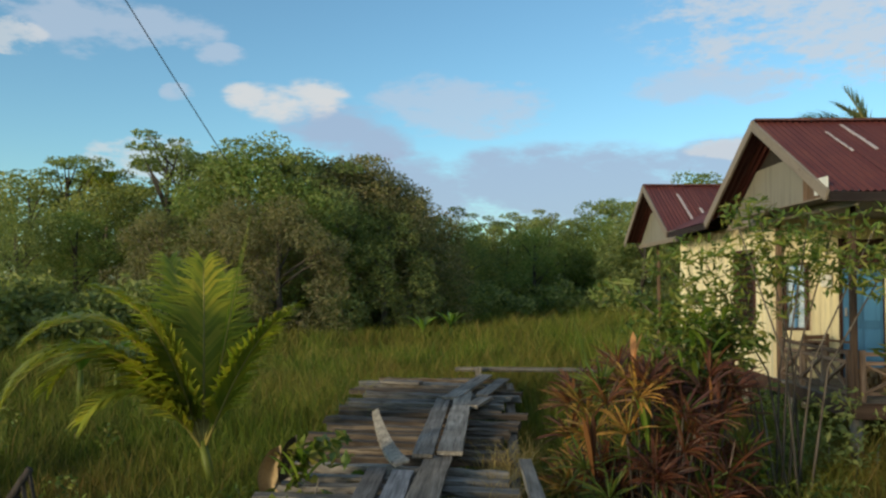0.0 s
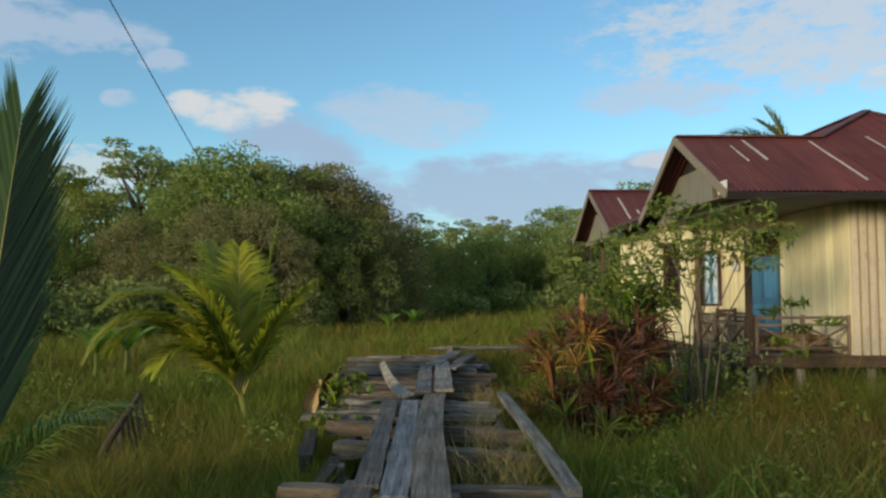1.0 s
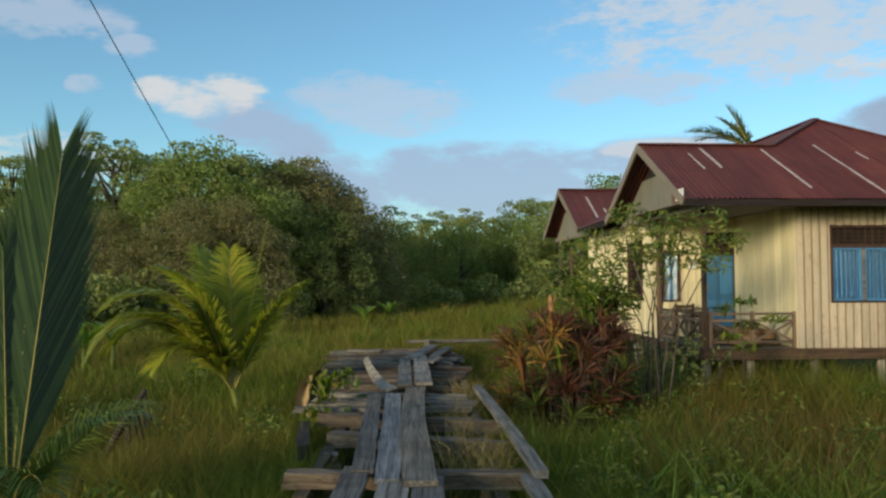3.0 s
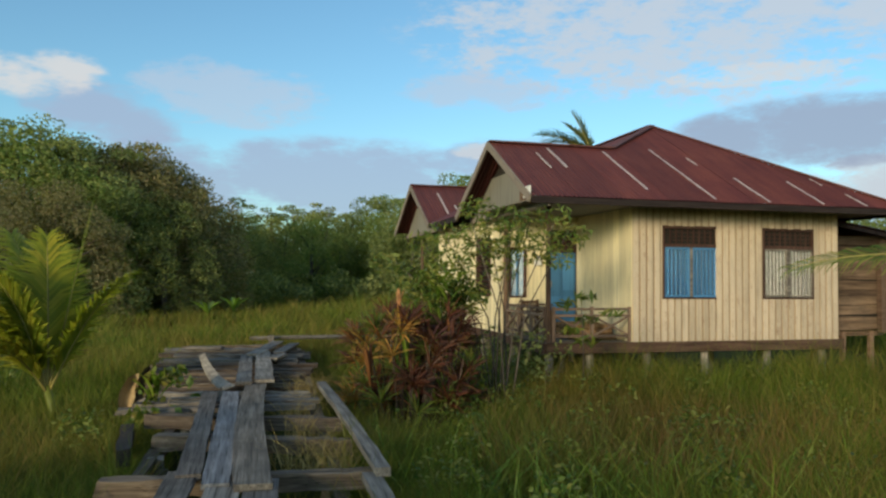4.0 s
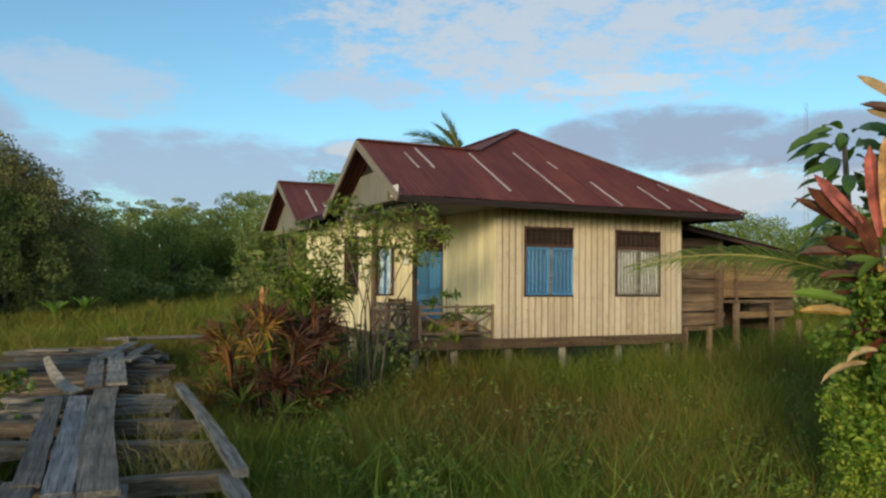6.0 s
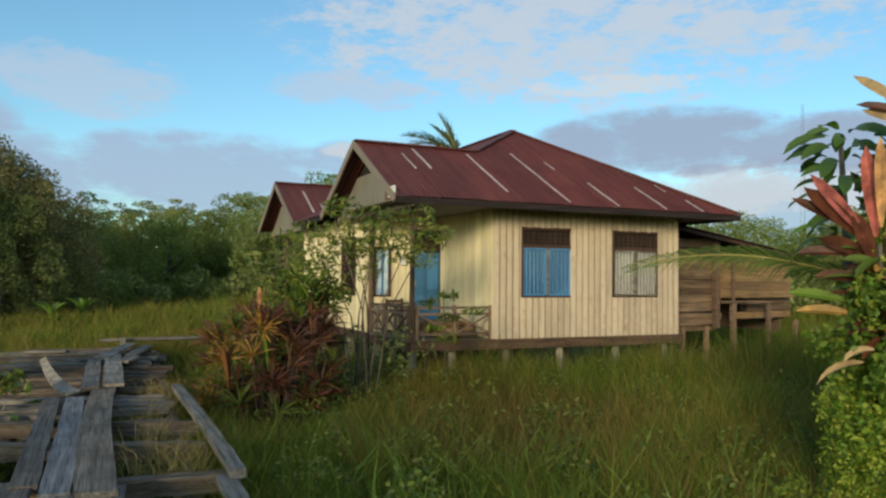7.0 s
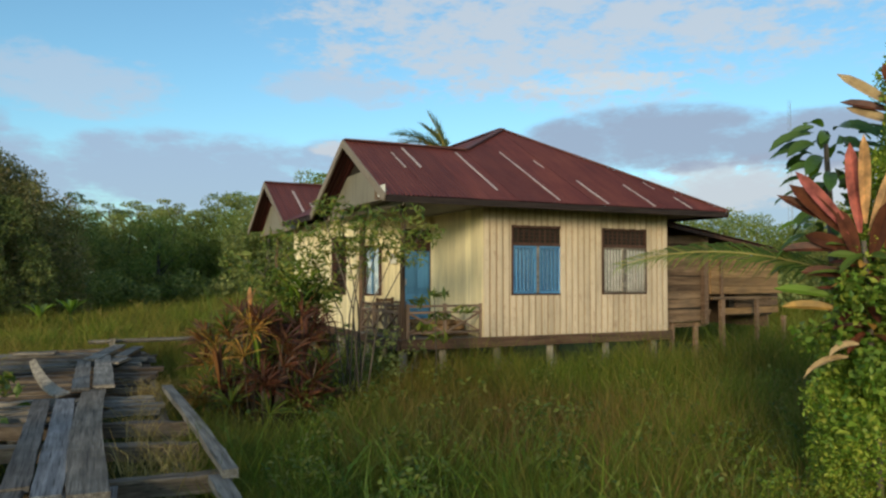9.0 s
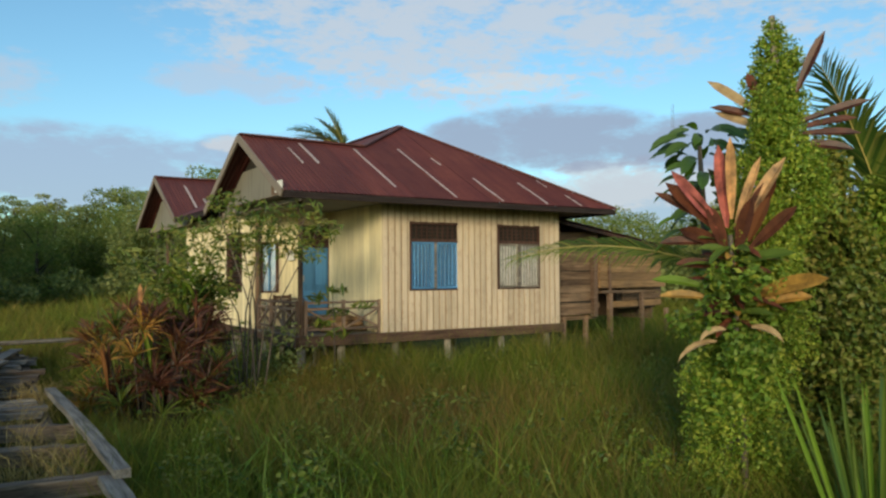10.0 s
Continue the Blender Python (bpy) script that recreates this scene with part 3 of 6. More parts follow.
def boards(wall, a, b, fixed, axis, facing, z0, z1, width, mat, rng, holes=(), proud=0.02, alternate=True):
    """Upright boards along one wall, cut round its openings; each is a piece of its own."""
    n = max(1, round((b - a) / width))
    w = (b - a) / n
    for i in range(n):
        u0, u1 = a + i * w, a + (i + 1) * w
        um = (u0 + u1) / 2
        spans = [(z0, z1)]
        for h0, h1, hz0, hz1 in holes:
            if h0 < um < h1:
                spans = [(z0, hz0), (hz1, z1)]
        for s0, s1 in spans:
            if s1 - s0 < 0.03:
                continue
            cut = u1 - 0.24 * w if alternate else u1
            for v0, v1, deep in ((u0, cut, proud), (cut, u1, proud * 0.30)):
                if v1 - v0 < 0.002:
                    continue
                dep = deep + rng.uniform(0, 0.004)
                s0j = s0 + rng.uniform(-0.014, 0.004)
                lo, hi = sorted((fixed + facing * 0.001, fixed + facing * dep))
                if axis == "x":
                    bm = boxed(v0 + 0.002, v1 - 0.002, lo, hi, s0j, s1)
                else:
                    bm = boxed(lo, hi, v0 + 0.002, v1 - 0.002, s0j, s1)
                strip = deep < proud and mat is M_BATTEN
                part("strip" if deep < proud else "board", bm, M_GROOVE if strip else mat, wall)


def wall_shell(name, rects, label=""):
    """The body of a wall from boxes that meet end to end."""
    bm = bmesh.new()
    for r in rects:
        box(bm, *r)
    return part(name, bm, M_BATTEN, house, label)


W1, W2 = (2.18, 3.31), (4.22, 5.32)
WZ0, WZ1, WZM = 1.765, 3.065, 2.71
T = 0.08
rng = random.Random(4)
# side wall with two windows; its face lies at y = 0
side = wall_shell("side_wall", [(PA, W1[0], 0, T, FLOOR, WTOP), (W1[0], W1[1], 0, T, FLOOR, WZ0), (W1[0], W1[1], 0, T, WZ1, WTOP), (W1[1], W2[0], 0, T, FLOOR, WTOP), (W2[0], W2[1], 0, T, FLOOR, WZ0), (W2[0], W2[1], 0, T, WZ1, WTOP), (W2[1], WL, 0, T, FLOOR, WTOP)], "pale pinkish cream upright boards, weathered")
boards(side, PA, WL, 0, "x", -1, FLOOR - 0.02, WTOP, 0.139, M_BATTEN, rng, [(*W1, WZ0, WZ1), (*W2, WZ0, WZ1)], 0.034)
# porch return wall, looking to the front
ret = wall_shell("porch_wall", [(PA, PA + T, T, PB, FLOOR, WTOP)], "bright cream painted wide boards")
boards(ret, 0.0, PB, PA, "y", -1, FLOOR, WTOP, 0.24, M_CREAM, rng, (), 0.012, False)
# porch back wall with the door and a narrow window
DX0, DX1, DZ1, DZT = PA - 0.62, PA - 0.03, 2.63, 3.08
NW0, NW1, NZ0, NZ1 = 0.13, 0.49, 1.72, 2.72
back = wall_shell("porch_back_wall", [(0, NW0, PB, PB + T, FLOOR, WTOP), (NW0, NW1, PB, PB + T, FLOOR, NZ0), (NW0, NW1, PB, PB + T, NZ1, WTOP), (NW1, DX0, PB, PB + T, FLOOR, WTOP), (DX0, DX1, PB, PB + T, DZT, WTOP), (DX1, PA + T, PB, PB + T, FLOOR, WTOP)], "cream painted boards behind the porch")
boards(back, 0, PA, PB, "x", -1, FLOOR, WTOP, 0.13, M_CREAM, rng, [(NW0, NW1, NZ0, NZ1), (DX0, DX1, FLOOR, DZT)], 0.014, False)
# front wall with a louvred window
LV0, LV1, LZ0, LZ1 = 3.03, 3.99, 1.72, 2.95
front = wall_shell("front_wall", [(0, T, PB + T, LV0, FLOOR, WTOP), (0, T, LV0, LV1, FLOOR, LZ0), (0, T, LV0, LV1, LZ1, WTOP), (0, T, LV1, flip(PB + T), FLOOR, WTOP)], "cream painted boards under the front gable")
boards(front, PB, flip(PB), 0, "y", -1, FLOOR - 0.02, WTOP, 0.14, M_CREAM, rng, [(LV0, LV1, LZ0, LZ1)], 0.016)
# walls that close the house
wall_shell("end_wall", [(WL, WL + T, T, DEPTH - T, FLOOR, WTOP)], "weathered boards of the end wall")
wall_shell("far_wall", [(PA, WL, DEPTH - T, DEPTH, FLOOR, WTOP), (PA, PA + T, flip(PB), DEPTH - T, FLOOR, WTOP), (0, PA, flip(PB + T), flip(PB), FLOOR, WTOP)], "cream boards of the far side")
# unseen near-black sheets, added so the rooms behind the windows stay dark
part("inner_wall", boxed(PA + 0.6, PA + 0.66, PB + 0.3, DEPTH - 1, FLOOR, WTOP), M_UNLIT, house, "added near-black sheet that darkens the unseen rooms")
part("inner_partition", boxed(PA + 0.2, WL - 0.1, 2.6, 2.66, FLOOR, WTOP), M_UNLIT, house, "added near-black sheet that darkens the unseen rooms")
part("ceiling_board", boxed(0.05, WL, 0.1, DEPTH - 0.1, WTOP, WTOP + 0.03), M_GABLE, house, "grey ceiling sheet")
part("floor_slab", boxed(PA + T, WL, T, DEPTH - T, FLOOR - 0.06, FLOOR), M_BROWN, house)


def window(x0, x1, z0, z1, zm, cloth, label):
    """A window in the side wall: dark lattice above, two cloth-backed sashes below."""
    w = part("window", box(box(box(box(bmesh.new(), x0, x0 + 0.03, -0.03, T, z0, z1), x1 - 0.03, x1, -0.03, T, z0, z1), x0 + 0.03, x1 - 0.03, -0.028, T, z1 - 0.05, z1), x0 + 0.03, x1 - 0.03, -0.029, T, z0, z0 + 0.025), M_FRAME, house, label)
    part("transom", boxed(x0 + 0.03, x1 - 0.03, -0.02, 0.05, zm - 0.03, zm + 0.03, 0.004), M_FRAME, w)
    xm = (x0 + x1) / 2
    part("mullion", boxed(xm - 0.028, xm + 0.028, -0.024, 0.04, z0 + 0.035, zm - 0.03, 0.004), M_GREY, w, "worn pale mullion")
    bm = bmesh.new()
    n = 9
    for i in range(1, n):
        u = x0 + 0.045 + (x1 - x0 - 0.09) * i / n
        box(bm, u - 0.009, u + 0.009, 0.0, 0.02, zm + 0.03, z1 - 0.05)
    for i in range(1, 4):
        u = zm + 0.03 + (z1 - zm - 0.08) * i / 4
        box(bm, x0 + 0.045, x1 - 0.045, 0.021, 0.036, u - 0.008, u + 0.008)
    part("lattice", bm, M_FRAME, w, "dark wooden ventilation lattice")
    # near-black sheet: the room's darkness behind the lattice is put into its colour
    part("lattice_backing", boxed(x0 + 0.045, x1 - 0.045, 0.05, 0.06, zm + 0.03, z1 - 0.05), M_UNLIT, w)
    for a, b in ((x0 + 0.03, xm - 0.028), (xm + 0.028, x1 - 0.03)):
        sash = box(box(box(box(bmesh.new(), a, a + 0.03, -0.012, 0.02, z0 + 0.035, zm - 0.03), b - 0.03, b, -0.012, 0.02, z0 + 0.035, zm - 0.03), a + 0.03, b - 0.03, -0.010, 0.02, z0 + 0.035, z0 + 0.07), a + 0.03, b - 0.03, -0.010, 0.02, zm - 0.065, zm - 0.03)
        s = part("sash", sash, M_BLUE if cloth is M_CURTAIN else M_GREY, w)
        pane = part("pane", boxed(a + 0.03, b - 0.03, 0.002, 0.006, z0 + 0.07, zm - 0.065), M_GLASS, w)
        pane.visible_shadow = False
        for i in range(1, 6):
            u = a + 0.03 + (b - a - 0.06) * i / 6
            part("grille_bar", boxed(u - 0.005, u + 0.005, -0.009, -0.002, z0 + 0.07, zm - 0.065), M_FRAME, w)
        # hanging cloth with folds
        bm = bmesh.new()
        cols = 40
        top = [bm.verts.new((a + 0.01 + (b - a - 0.02) * i / cols, 0.035 + 0.005 * math.sin(i * 0.9 + a * 7), zm - 0.03)) for i in range(cols + 1)]
        bot = [bm.verts.new((a + 0.01 + (b - a - 0.02) * i / cols, 0.035 + 0.008 * math.sin(i * 0.9 + a * 7 + 0.5), z0 + 0.03)) for i in range(cols + 1)]
        for i in range(cols):
            bm.faces.new((top[i], top[i + 1], bot[i + 1], bot[i])).smooth = True
        part("curtain", bm, cloth, w, "hanging cloth curtain with soft folds")


window(*W1, WZ0, WZ1, WZM, M_CURTAIN, "dark-framed window with blue curtains behind its panes")
window(*W2, WZ0, WZ1, WZM, M_NET, "dark-framed window with pale grey curtains")

# louvred window of the front wall
lw = part("window", box(box(box(box(bmesh.new(), -0.03, T, LV0, LV0 + 0.05, LZ0, LZ1), -0.03, T, LV1 - 0.05, LV1, LZ0, LZ1), -0.028, T, LV0 + 0.05, LV1 - 0.05, LZ0, LZ0 + 0.05), -0.028, T, LV0 + 0.05, LV1 - 0.05, LZ1 - 0.05, LZ1), M_FRAME, house, "dark louvred window")
for i in range(11):
    z = LZ0 + 0.10 + i * 0.10
    ob = part("slat", boxed(-0.05, 0.05, LV0 + 0.05, LV1 - 0.05, -0.004, 0.004), M_FRAME, lw)
    ob.matrix_basis = pose(0.03, 0, z, 0, 38, 0)
# near-black sheet in place of the unlit room behind the louvres
part("window_backing", boxed(0.085, 0.095, LV0, LV1, LZ0, LZ1), M_UNLIT, lw)
# narrow porch window
nw = part("window", box(box(box(box(bmesh.new(), NW0, NW0 + 0.04, PB - 0.03, PB + T, NZ0, NZ1), NW1 - 0.04, NW1, PB - 0.03, PB + T, NZ0, NZ1), NW0 + 0.04, NW1 - 0.04, PB - 0.028, PB + T, NZ0, NZ0 + 0.04), NW0 + 0.04, NW1 - 0.04, PB - 0.028, PB + T, NZ1 - 0.04, NZ1), M_FRAME, house, "narrow porch window with a pale blue curtain")
p_ = part("pane", boxed(NW0 + 0.04, NW1 - 0.04, PB + 0.002, PB + 0.006, NZ0 + 0.04, NZ1 - 0.04), M_GLASS, nw)
p_.visible_shadow = False
part("curtain", boxed(NW0 + 0.04, NW1 - 0.04, PB + 0.03, PB + 0.045, NZ0 + 0.04, NZ1 - 0.04), M_PALECLOTH, nw)
part("glazing_bar", boxed((NW0 + NW1) / 2 - 0.015, (NW0 + NW1) / 2 + 0.015, PB - 0.012, PB + 0.001, NZ0 + 0.04, NZ1 - 0.04), M_BLUE, nw)
# door
door = part("door", box(box(box(bmesh.new(), DX0 - 0.04, DX0, PB - 0.03, PB + T, FLOOR, DZT), DX1, DX1 + 0.04, PB - 0.03, PB + T, FLOOR, DZT), DX0, DX1, PB - 0.028, PB + T, DZ1, DZ1 + 0.05), M_FRAME, house, "closed blue wooden door with a dark transom above")
leafp = part("door_panel", boxed(DX0, DX1, PB - 0.012, PB + 0.03, FLOOR + 0.01, DZ1, 0.004), M_BLUE, door, "blue painted panelled door leaf")
for z0_, z1_ in ((FLOOR + 0.12, FLOOR + 0.72), (FLOOR + 0.84, FLOOR + 1.48)):
    for x0_, x1_ in ((DX0 + 0.05, (DX0 + DX1) / 2 - 0.02), ((DX0 + DX1) / 2 + 0.02, DX1 - 0.05)):
        part("raised_panel", boxed(x0_, x1_, PB - 0.022, PB - 0.012, z0_, z1_, 0.006), M_BLUE, leafp)
part("door_handle", boxed(DX0 + 0.03, DX0 + 0.06, PB - 0.05, PB - 0.012, FLOOR + 0.9, FLOOR + 1.03, 0.006), M_STEEL, leafp, "grey metal handle")
part("transom_lattice", boxed(DX0, DX1, PB + 0.0, PB + 0.03, DZ1 + 0.05, DZT), M_FRAME, door, "dark slatted transom")
for i in range(6):
    u = DX0 + (DX1 - DX0) * (i + 0.5) / 6
    part("transom_slat", boxed(u - 0.012, u + 0.012, PB - 0.014, PB, DZ1 + 0.05, DZT), M_FRAME, door)
meter = part("meter_box", boxed(0.66, 0.80, PB - 0.09, PB - 0.016, 2.36, 2.56, 0.01), M_WHITE, house, "grey-white electricity meter box")

# floor edge beams, porch deck, stilts
part("edge_beam", boxed(0, WL + 0.1, -0.045, 0.0, FLOOR - 0.19, FLOOR - 0.005, 0.006), M_BROWN, house, "long brown edge beam under the floor")
part("edge_beam", boxed(-0.045, 0.0, 0.0, DEPTH, FLOOR - 0.19, FLOOR - 0.007, 0.006), M_BROWN, house)
part("edge_beam", boxed(WL + 0.1, WL + 0.145, 0.0, DEPTH, FLOOR - 0.19, FLOOR - 0.007, 0.006), M_BROWN, house)
deck = part("porch_deck", boxed(0.0, PA, 0.0, PB, FLOOR - 0.08, FLOOR - 0.03), M_BROWN, house, "worn grey porch floor boards")
nb = 13
for i in range(nb):
    y0, y1 = PB * i / nb + 0.003, PB * (i + 1) / nb - 0.003
    part("deck_board", boxed(-0.03 + rng.uniform(-0.02, 0.02), PA - 0.015, y0, y1, FLOOR - 0.029, FLOOR - 0.004 + rng.uniform(0, 0.004)), M_GREY, deck)
for x in (0.1, 0.85, 1.95, 3.1, 4.4, 5.6):
    for y in (0.14, 1.9, 3.8, 5.9, 7.8, 9.5):
        v, f = tube([(x, y, -0.1), (x + 0.01, y, 0.5), (x, y, FLOOR - 0.19)], [0.075, 0.07, 0.068], 9)
        me = bpy.data.meshes.new("stilt")
        me.from_pydata([tuple(q) for q in v], [], f)
        place("stilt", me, M_POSTW, house)
# porch posts
for x, y in ((0.05, 0.05), (0.05, PB - 0.06), (0.05, flip(0.05)), (0.05, flip(PB - 0.06))):
    part("porch_post", boxed(x - 0.035, x + 0.035, y - 0.035, y + 0.035, FLOOR - 0.003, WTOP, 0.006), M_BROWNZ, house, "brown square porch post")


def railing(p, q, posts):
    """A porch railing with two rails and crossed braces between its posts."""
    p, q = Vector(p), Vector(q)
    r = empty("railing")
    r.parent = house
    d = (q - p)
    for z in (0.56, 0.45, 0.10):
        timber("rail", p + Vector((0, 0, z)), q + Vector((0, 0, z)), 0.05, 0.04, M_RAIL, r, rng, 0.003, 4)
    for i in range(posts + 1):
        b = p + d * (i / posts)
        timber("baluster", b + Vector((0, 0, 0.0)), b + Vector((0, 0, 0.60)), 0.055, 0.055, M_RAIL, r, rng, 0.003, 2, up=(0, 1, 0.01))
    off = d.normalized().cross(Vector((0, 0, 1))) * 0.022
    for i in range(posts):
        a, b = p + d * (i / posts), p + d * ((i + 1) / posts)
        timber("brace", a + Vector((0, 0, 0.10)) + off, b + Vector((0, 0, 0.45)) + off, 0.04, 0.03, M_RAIL, r, rng, 0.003, 2)
        timber("brace", a + Vector((0, 0, 0.45)) - off, b + Vector((0, 0, 0.10)) - off, 0.04, 0.03, M_RAIL, r, rng, 0.003, 2)


railing((0.14, 0.04, FLOOR), (PA - 0.03, 0.04, FLOOR), 2)
railing((0.04, 0.16, FLOOR), (0.04, PB - 0.2, FLOOR), 3)


# roof: corrugated sheets cut from the planes
def clip(poly, origin, e, lo, hi):
    """The part of a flat polygon whose distance along e lies between lo and hi."""
    for sign, lim in ((1, lo), (-1, -hi)):
        outp = []
        for i, a in enumerate(poly):
            b = poly[(i + 1) % len(poly)]
            da, db = sign * (a - origin).dot(e) - lim, sign * (b - origin).dot(e) - lim
            if da >= 0:
                outp.append(a)
            if (da >= 0) != (db >= 0):
                outp.append(a.lerp(b, da / (da - db)))
        poly = outp
        if len(poly) < 3:
            return []
    return poly


def roof_face(parent, poly, along, sheet=0.82, lift=0.0):
    poly = [Vector(p) for p in poly]
    e = Vector(along).normalized()
    nrm = (poly[1] - poly[0]).cross(poly[2] - poly[1]).normalized()
    if nrm.z < 0:
        nrm = -nrm
    o = poly[0]
    us = [(p - o).dot(e) for p in poly]
    u, end, k = min(us), max(us), 0
    step = 0.82 / 20
    while u < end - 1e-4:
        bm = bmesh.new()
        top = min(u + sheet, end)
        v = u
        while v < top - 1e-5:
            w = min(v + step, top)
            c = clip(poly, o, e, v, w)
            if c:
                vs = []
                for p in c:
                    q = (p - o).dot(e)
                    h = 0.011 * math.cos(2 * math.pi * q / (step * 2)) + lift + (0.004 if k % 2 else 0.0)
                    vs.append(bm.verts.new(p + nrm * h))
                bm.faces.new(vs)
            v = w
        bmesh.ops.remove_doubles(bm, verts=bm.verts, dist=0.0005)
        bmesh.ops.recalc_face_normals(bm, faces=bm.faces)
        if bm.faces:
            if sum(f.normal.z for f in bm.faces) < 0:
                bmesh.ops.reverse_faces(bm, faces=bm.faces)
            ob = part("roof_sheet", bm, M_ROOF, parent)
        else:
            bm.free()
        u, k = top, k + 1


roof = part("roof", boxed(0.0, WL, 0.1, DEPTH - 0.1, WTOP + 0.035, WTOP + 0.06), M_UNLIT, house, "rusted dark red corrugated tin roof with bare streaks")
A_, J_, P1_, P2_ = (OX, GY, GZ), (JX, GY, GZ), (PKX, PKY, PKZ), (PKX, flip(PKY), PKZ)
A2_, J2_ = (OX, flip(GY), GZ), (JX, flip(GY), GZ)
roof_face(roof, [(OX, OY, EAVE), (EX, OY, EAVE), P1_, J_, A_], (1, 0, 0))
roof_face(roof, [(EX, OY, EAVE), (EX, flip(OY), EAVE), P2_, P1_], (0, 1, 0))
roof_face(roof, [(OX, GL, EAVE), J_, A_], (1, 0, 0))
roof_face(roof, [(OX, GL, EAVE), (OX, flip(GL), EAVE), J2_, P2_, P1_, J_], (0, 1, 0))
roof_face(roof, [(OX, flip(GL), EAVE), A2_, J2_], (1, 0, 0))
roof_face(roof, [(OX, flip(OY), EAVE), (EX, flip(OY), EAVE), P2_, J2_, A2_], (1, 0, 0))
for a, b in ((A_, J_), (J_, P1_), (P1_, (EX, OY, EAVE)), (P1_, P2_), (A2_, J2_)):
    timber("ridge_cap", Vector(a) + Vector((0, 0, 0.02)), Vector(b) + Vector((0, 0, 0.02)), 0.15, 0.03, M_RIDGE, roof, rng, 0.006, 8)


def on_roof(x, y, h=0.016):
    return Vector((x, y, EAVE + PITCH * (y - OY) + h))


# bare galvanised laps that show as pale lines
for x, ya, yb in ((0.50, 1.22, 0.35), (1.62, 1.20, -0.45), (2.74, 1.42, -0.72), (3.78, 0.20, -0.76), (4.88, 0.16, -0.76), (5.78, -0.30, -0.77), (0.18, 0.95, 0.3), (3.35, 1.1, 0.75), (5.55, 0.35, 0.05)):
    wide = 0.04 if ya - yb > 0.7 else 0.028
    timber("bare_lap", on_roof(x, ya), on_roof(x + 0.02, yb), wide, 0.01, M_ZINC, roof, rng, 0.006, 10)
# second gable's near slope has two pale laps
for x, ya, yb in ((0.35, 7.2, 6.35), (0.05, 7.9, 6.7)):
    z = lambda y: EAVE + PITCH * (y - flip(GL)) + 0.016
    timber("bare_lap", (x, ya, z(ya)), (x, yb, z(yb)), 0.05, 0.01, M_ZINC, roof, rng, 0.006, 8)
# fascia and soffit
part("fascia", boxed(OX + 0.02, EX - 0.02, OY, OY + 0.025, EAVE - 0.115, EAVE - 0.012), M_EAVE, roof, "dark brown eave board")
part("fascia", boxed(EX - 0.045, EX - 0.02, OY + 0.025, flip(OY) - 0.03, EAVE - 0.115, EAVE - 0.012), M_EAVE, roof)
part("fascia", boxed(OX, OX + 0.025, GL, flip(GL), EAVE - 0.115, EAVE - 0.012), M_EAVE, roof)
part("soffit", boxed(OX + 0.03, EX - 0.06, OY + 0.03, 0.02, EAVE - 0.06, EAVE - 0.045), M_BARGE, roof, "grey-brown soffit boards")
part("soffit", boxed(OX + 0.03, PA - 0.01, 0.021, PB + 0.0, EAVE - 0.058, EAVE - 0.043), M_BARGE, roof)
part("soffit", boxed(WL + T, EX - 0.06, 0.021, DEPTH, EAVE - 0.058, EAVE - 0.043), M_BARGE, roof)


def gable(apex_y, half):
    """A gable front: painted barge boards, a sheet of wall below a near-black vent sheet."""
    g = part("gable_front", bmesh.new(), M_GABLE, house, "grey gable with pale barge boards and a dark vent")
    lo, hi = apex_y - half, apex_y + half
    for y in (lo, hi):
        timber("barge_board", (OX - 0.012, y, EAVE - 0.05), (OX - 0.012, apex_y, GZ - 0.05), 0.028, 0.13, M_BARGE, g, rng, 0.004, 6, label="weathered grey-white barge board", up=(0, -1 if y == lo else 1, 1.2))
    x = OX + 0.38
    k = (GZ - EAVE) / half

    def z_at(y):
        return GZ - k * abs(y - apex_y) - 0.03
    bm = bmesh.new()
    zt = GZ - 0.55
    yl, yr = apex_y - (GZ - 0.03 - zt) / k, apex_y + (GZ - 0.03 - zt) / k
    zb = EAVE - 0.06
    poly = [(x, lo + 0.05, zb), (x, hi - 0.05, zb), (x, yr, zt), (x, yl, zt)]
    f1 = [bm.verts.new(p) for p in poly]
    f2 = [bm.verts.new((p[0] + 0.03, p[1], p[2])) for p in poly]
    bm.faces.new(f1)
    bm.faces.new(f2[::-1])
    for i in range(4):
        bm.faces.new((f1[i], f1[(i + 1) % 4], f2[(i + 1) % 4], f2[i]))
    bmesh.ops.recalc_face_normals(bm, faces=bm.faces)
    part("gable_panel", bm, M_GABLE, g, "grey sheet wall of the gable")
    # flat near-black triangle: the darkness of the vent's opening is its colour
    bm = bmesh.new()
    tri = [bm.verts.new(p) for p in ((x + 0.03, yl, zt), (x + 0.03, yr, zt), (x + 0.03, apex_y, GZ - 0.06))]
    bm.faces.new(tri)
    part("vent", bm, M_UNLIT, g, "near-black sheet standing for the open gable vent")
    for i in range(0 if apex_y > MIRROR else 4):
        y = apex_y - 1.35 + i * 0.17
        part("gable_board", boxed(x - 0.014, x, y, y + 0.15, zb + 0.02, z_at(y) - 0.04), M_BROWNZ, g)
    part("tie_beam", boxed(x - 0.05, x - 0.015, lo + 0.08, hi - 0.08, zb - 0.09, zb, 0.005), M_BARGE, g)
    return g


for f_ in (GY, flip(GY)):
    gable(f_, GY - OY)

# white flaked patch on the near end of the gable
part("patch_board", boxed(OX + 0.0, OX + 0.02, OY + 0.04, OY + 0.34, EAVE - 0.02, EAVE + 0.16), M_WHITE, house, "flaking white painted board end")

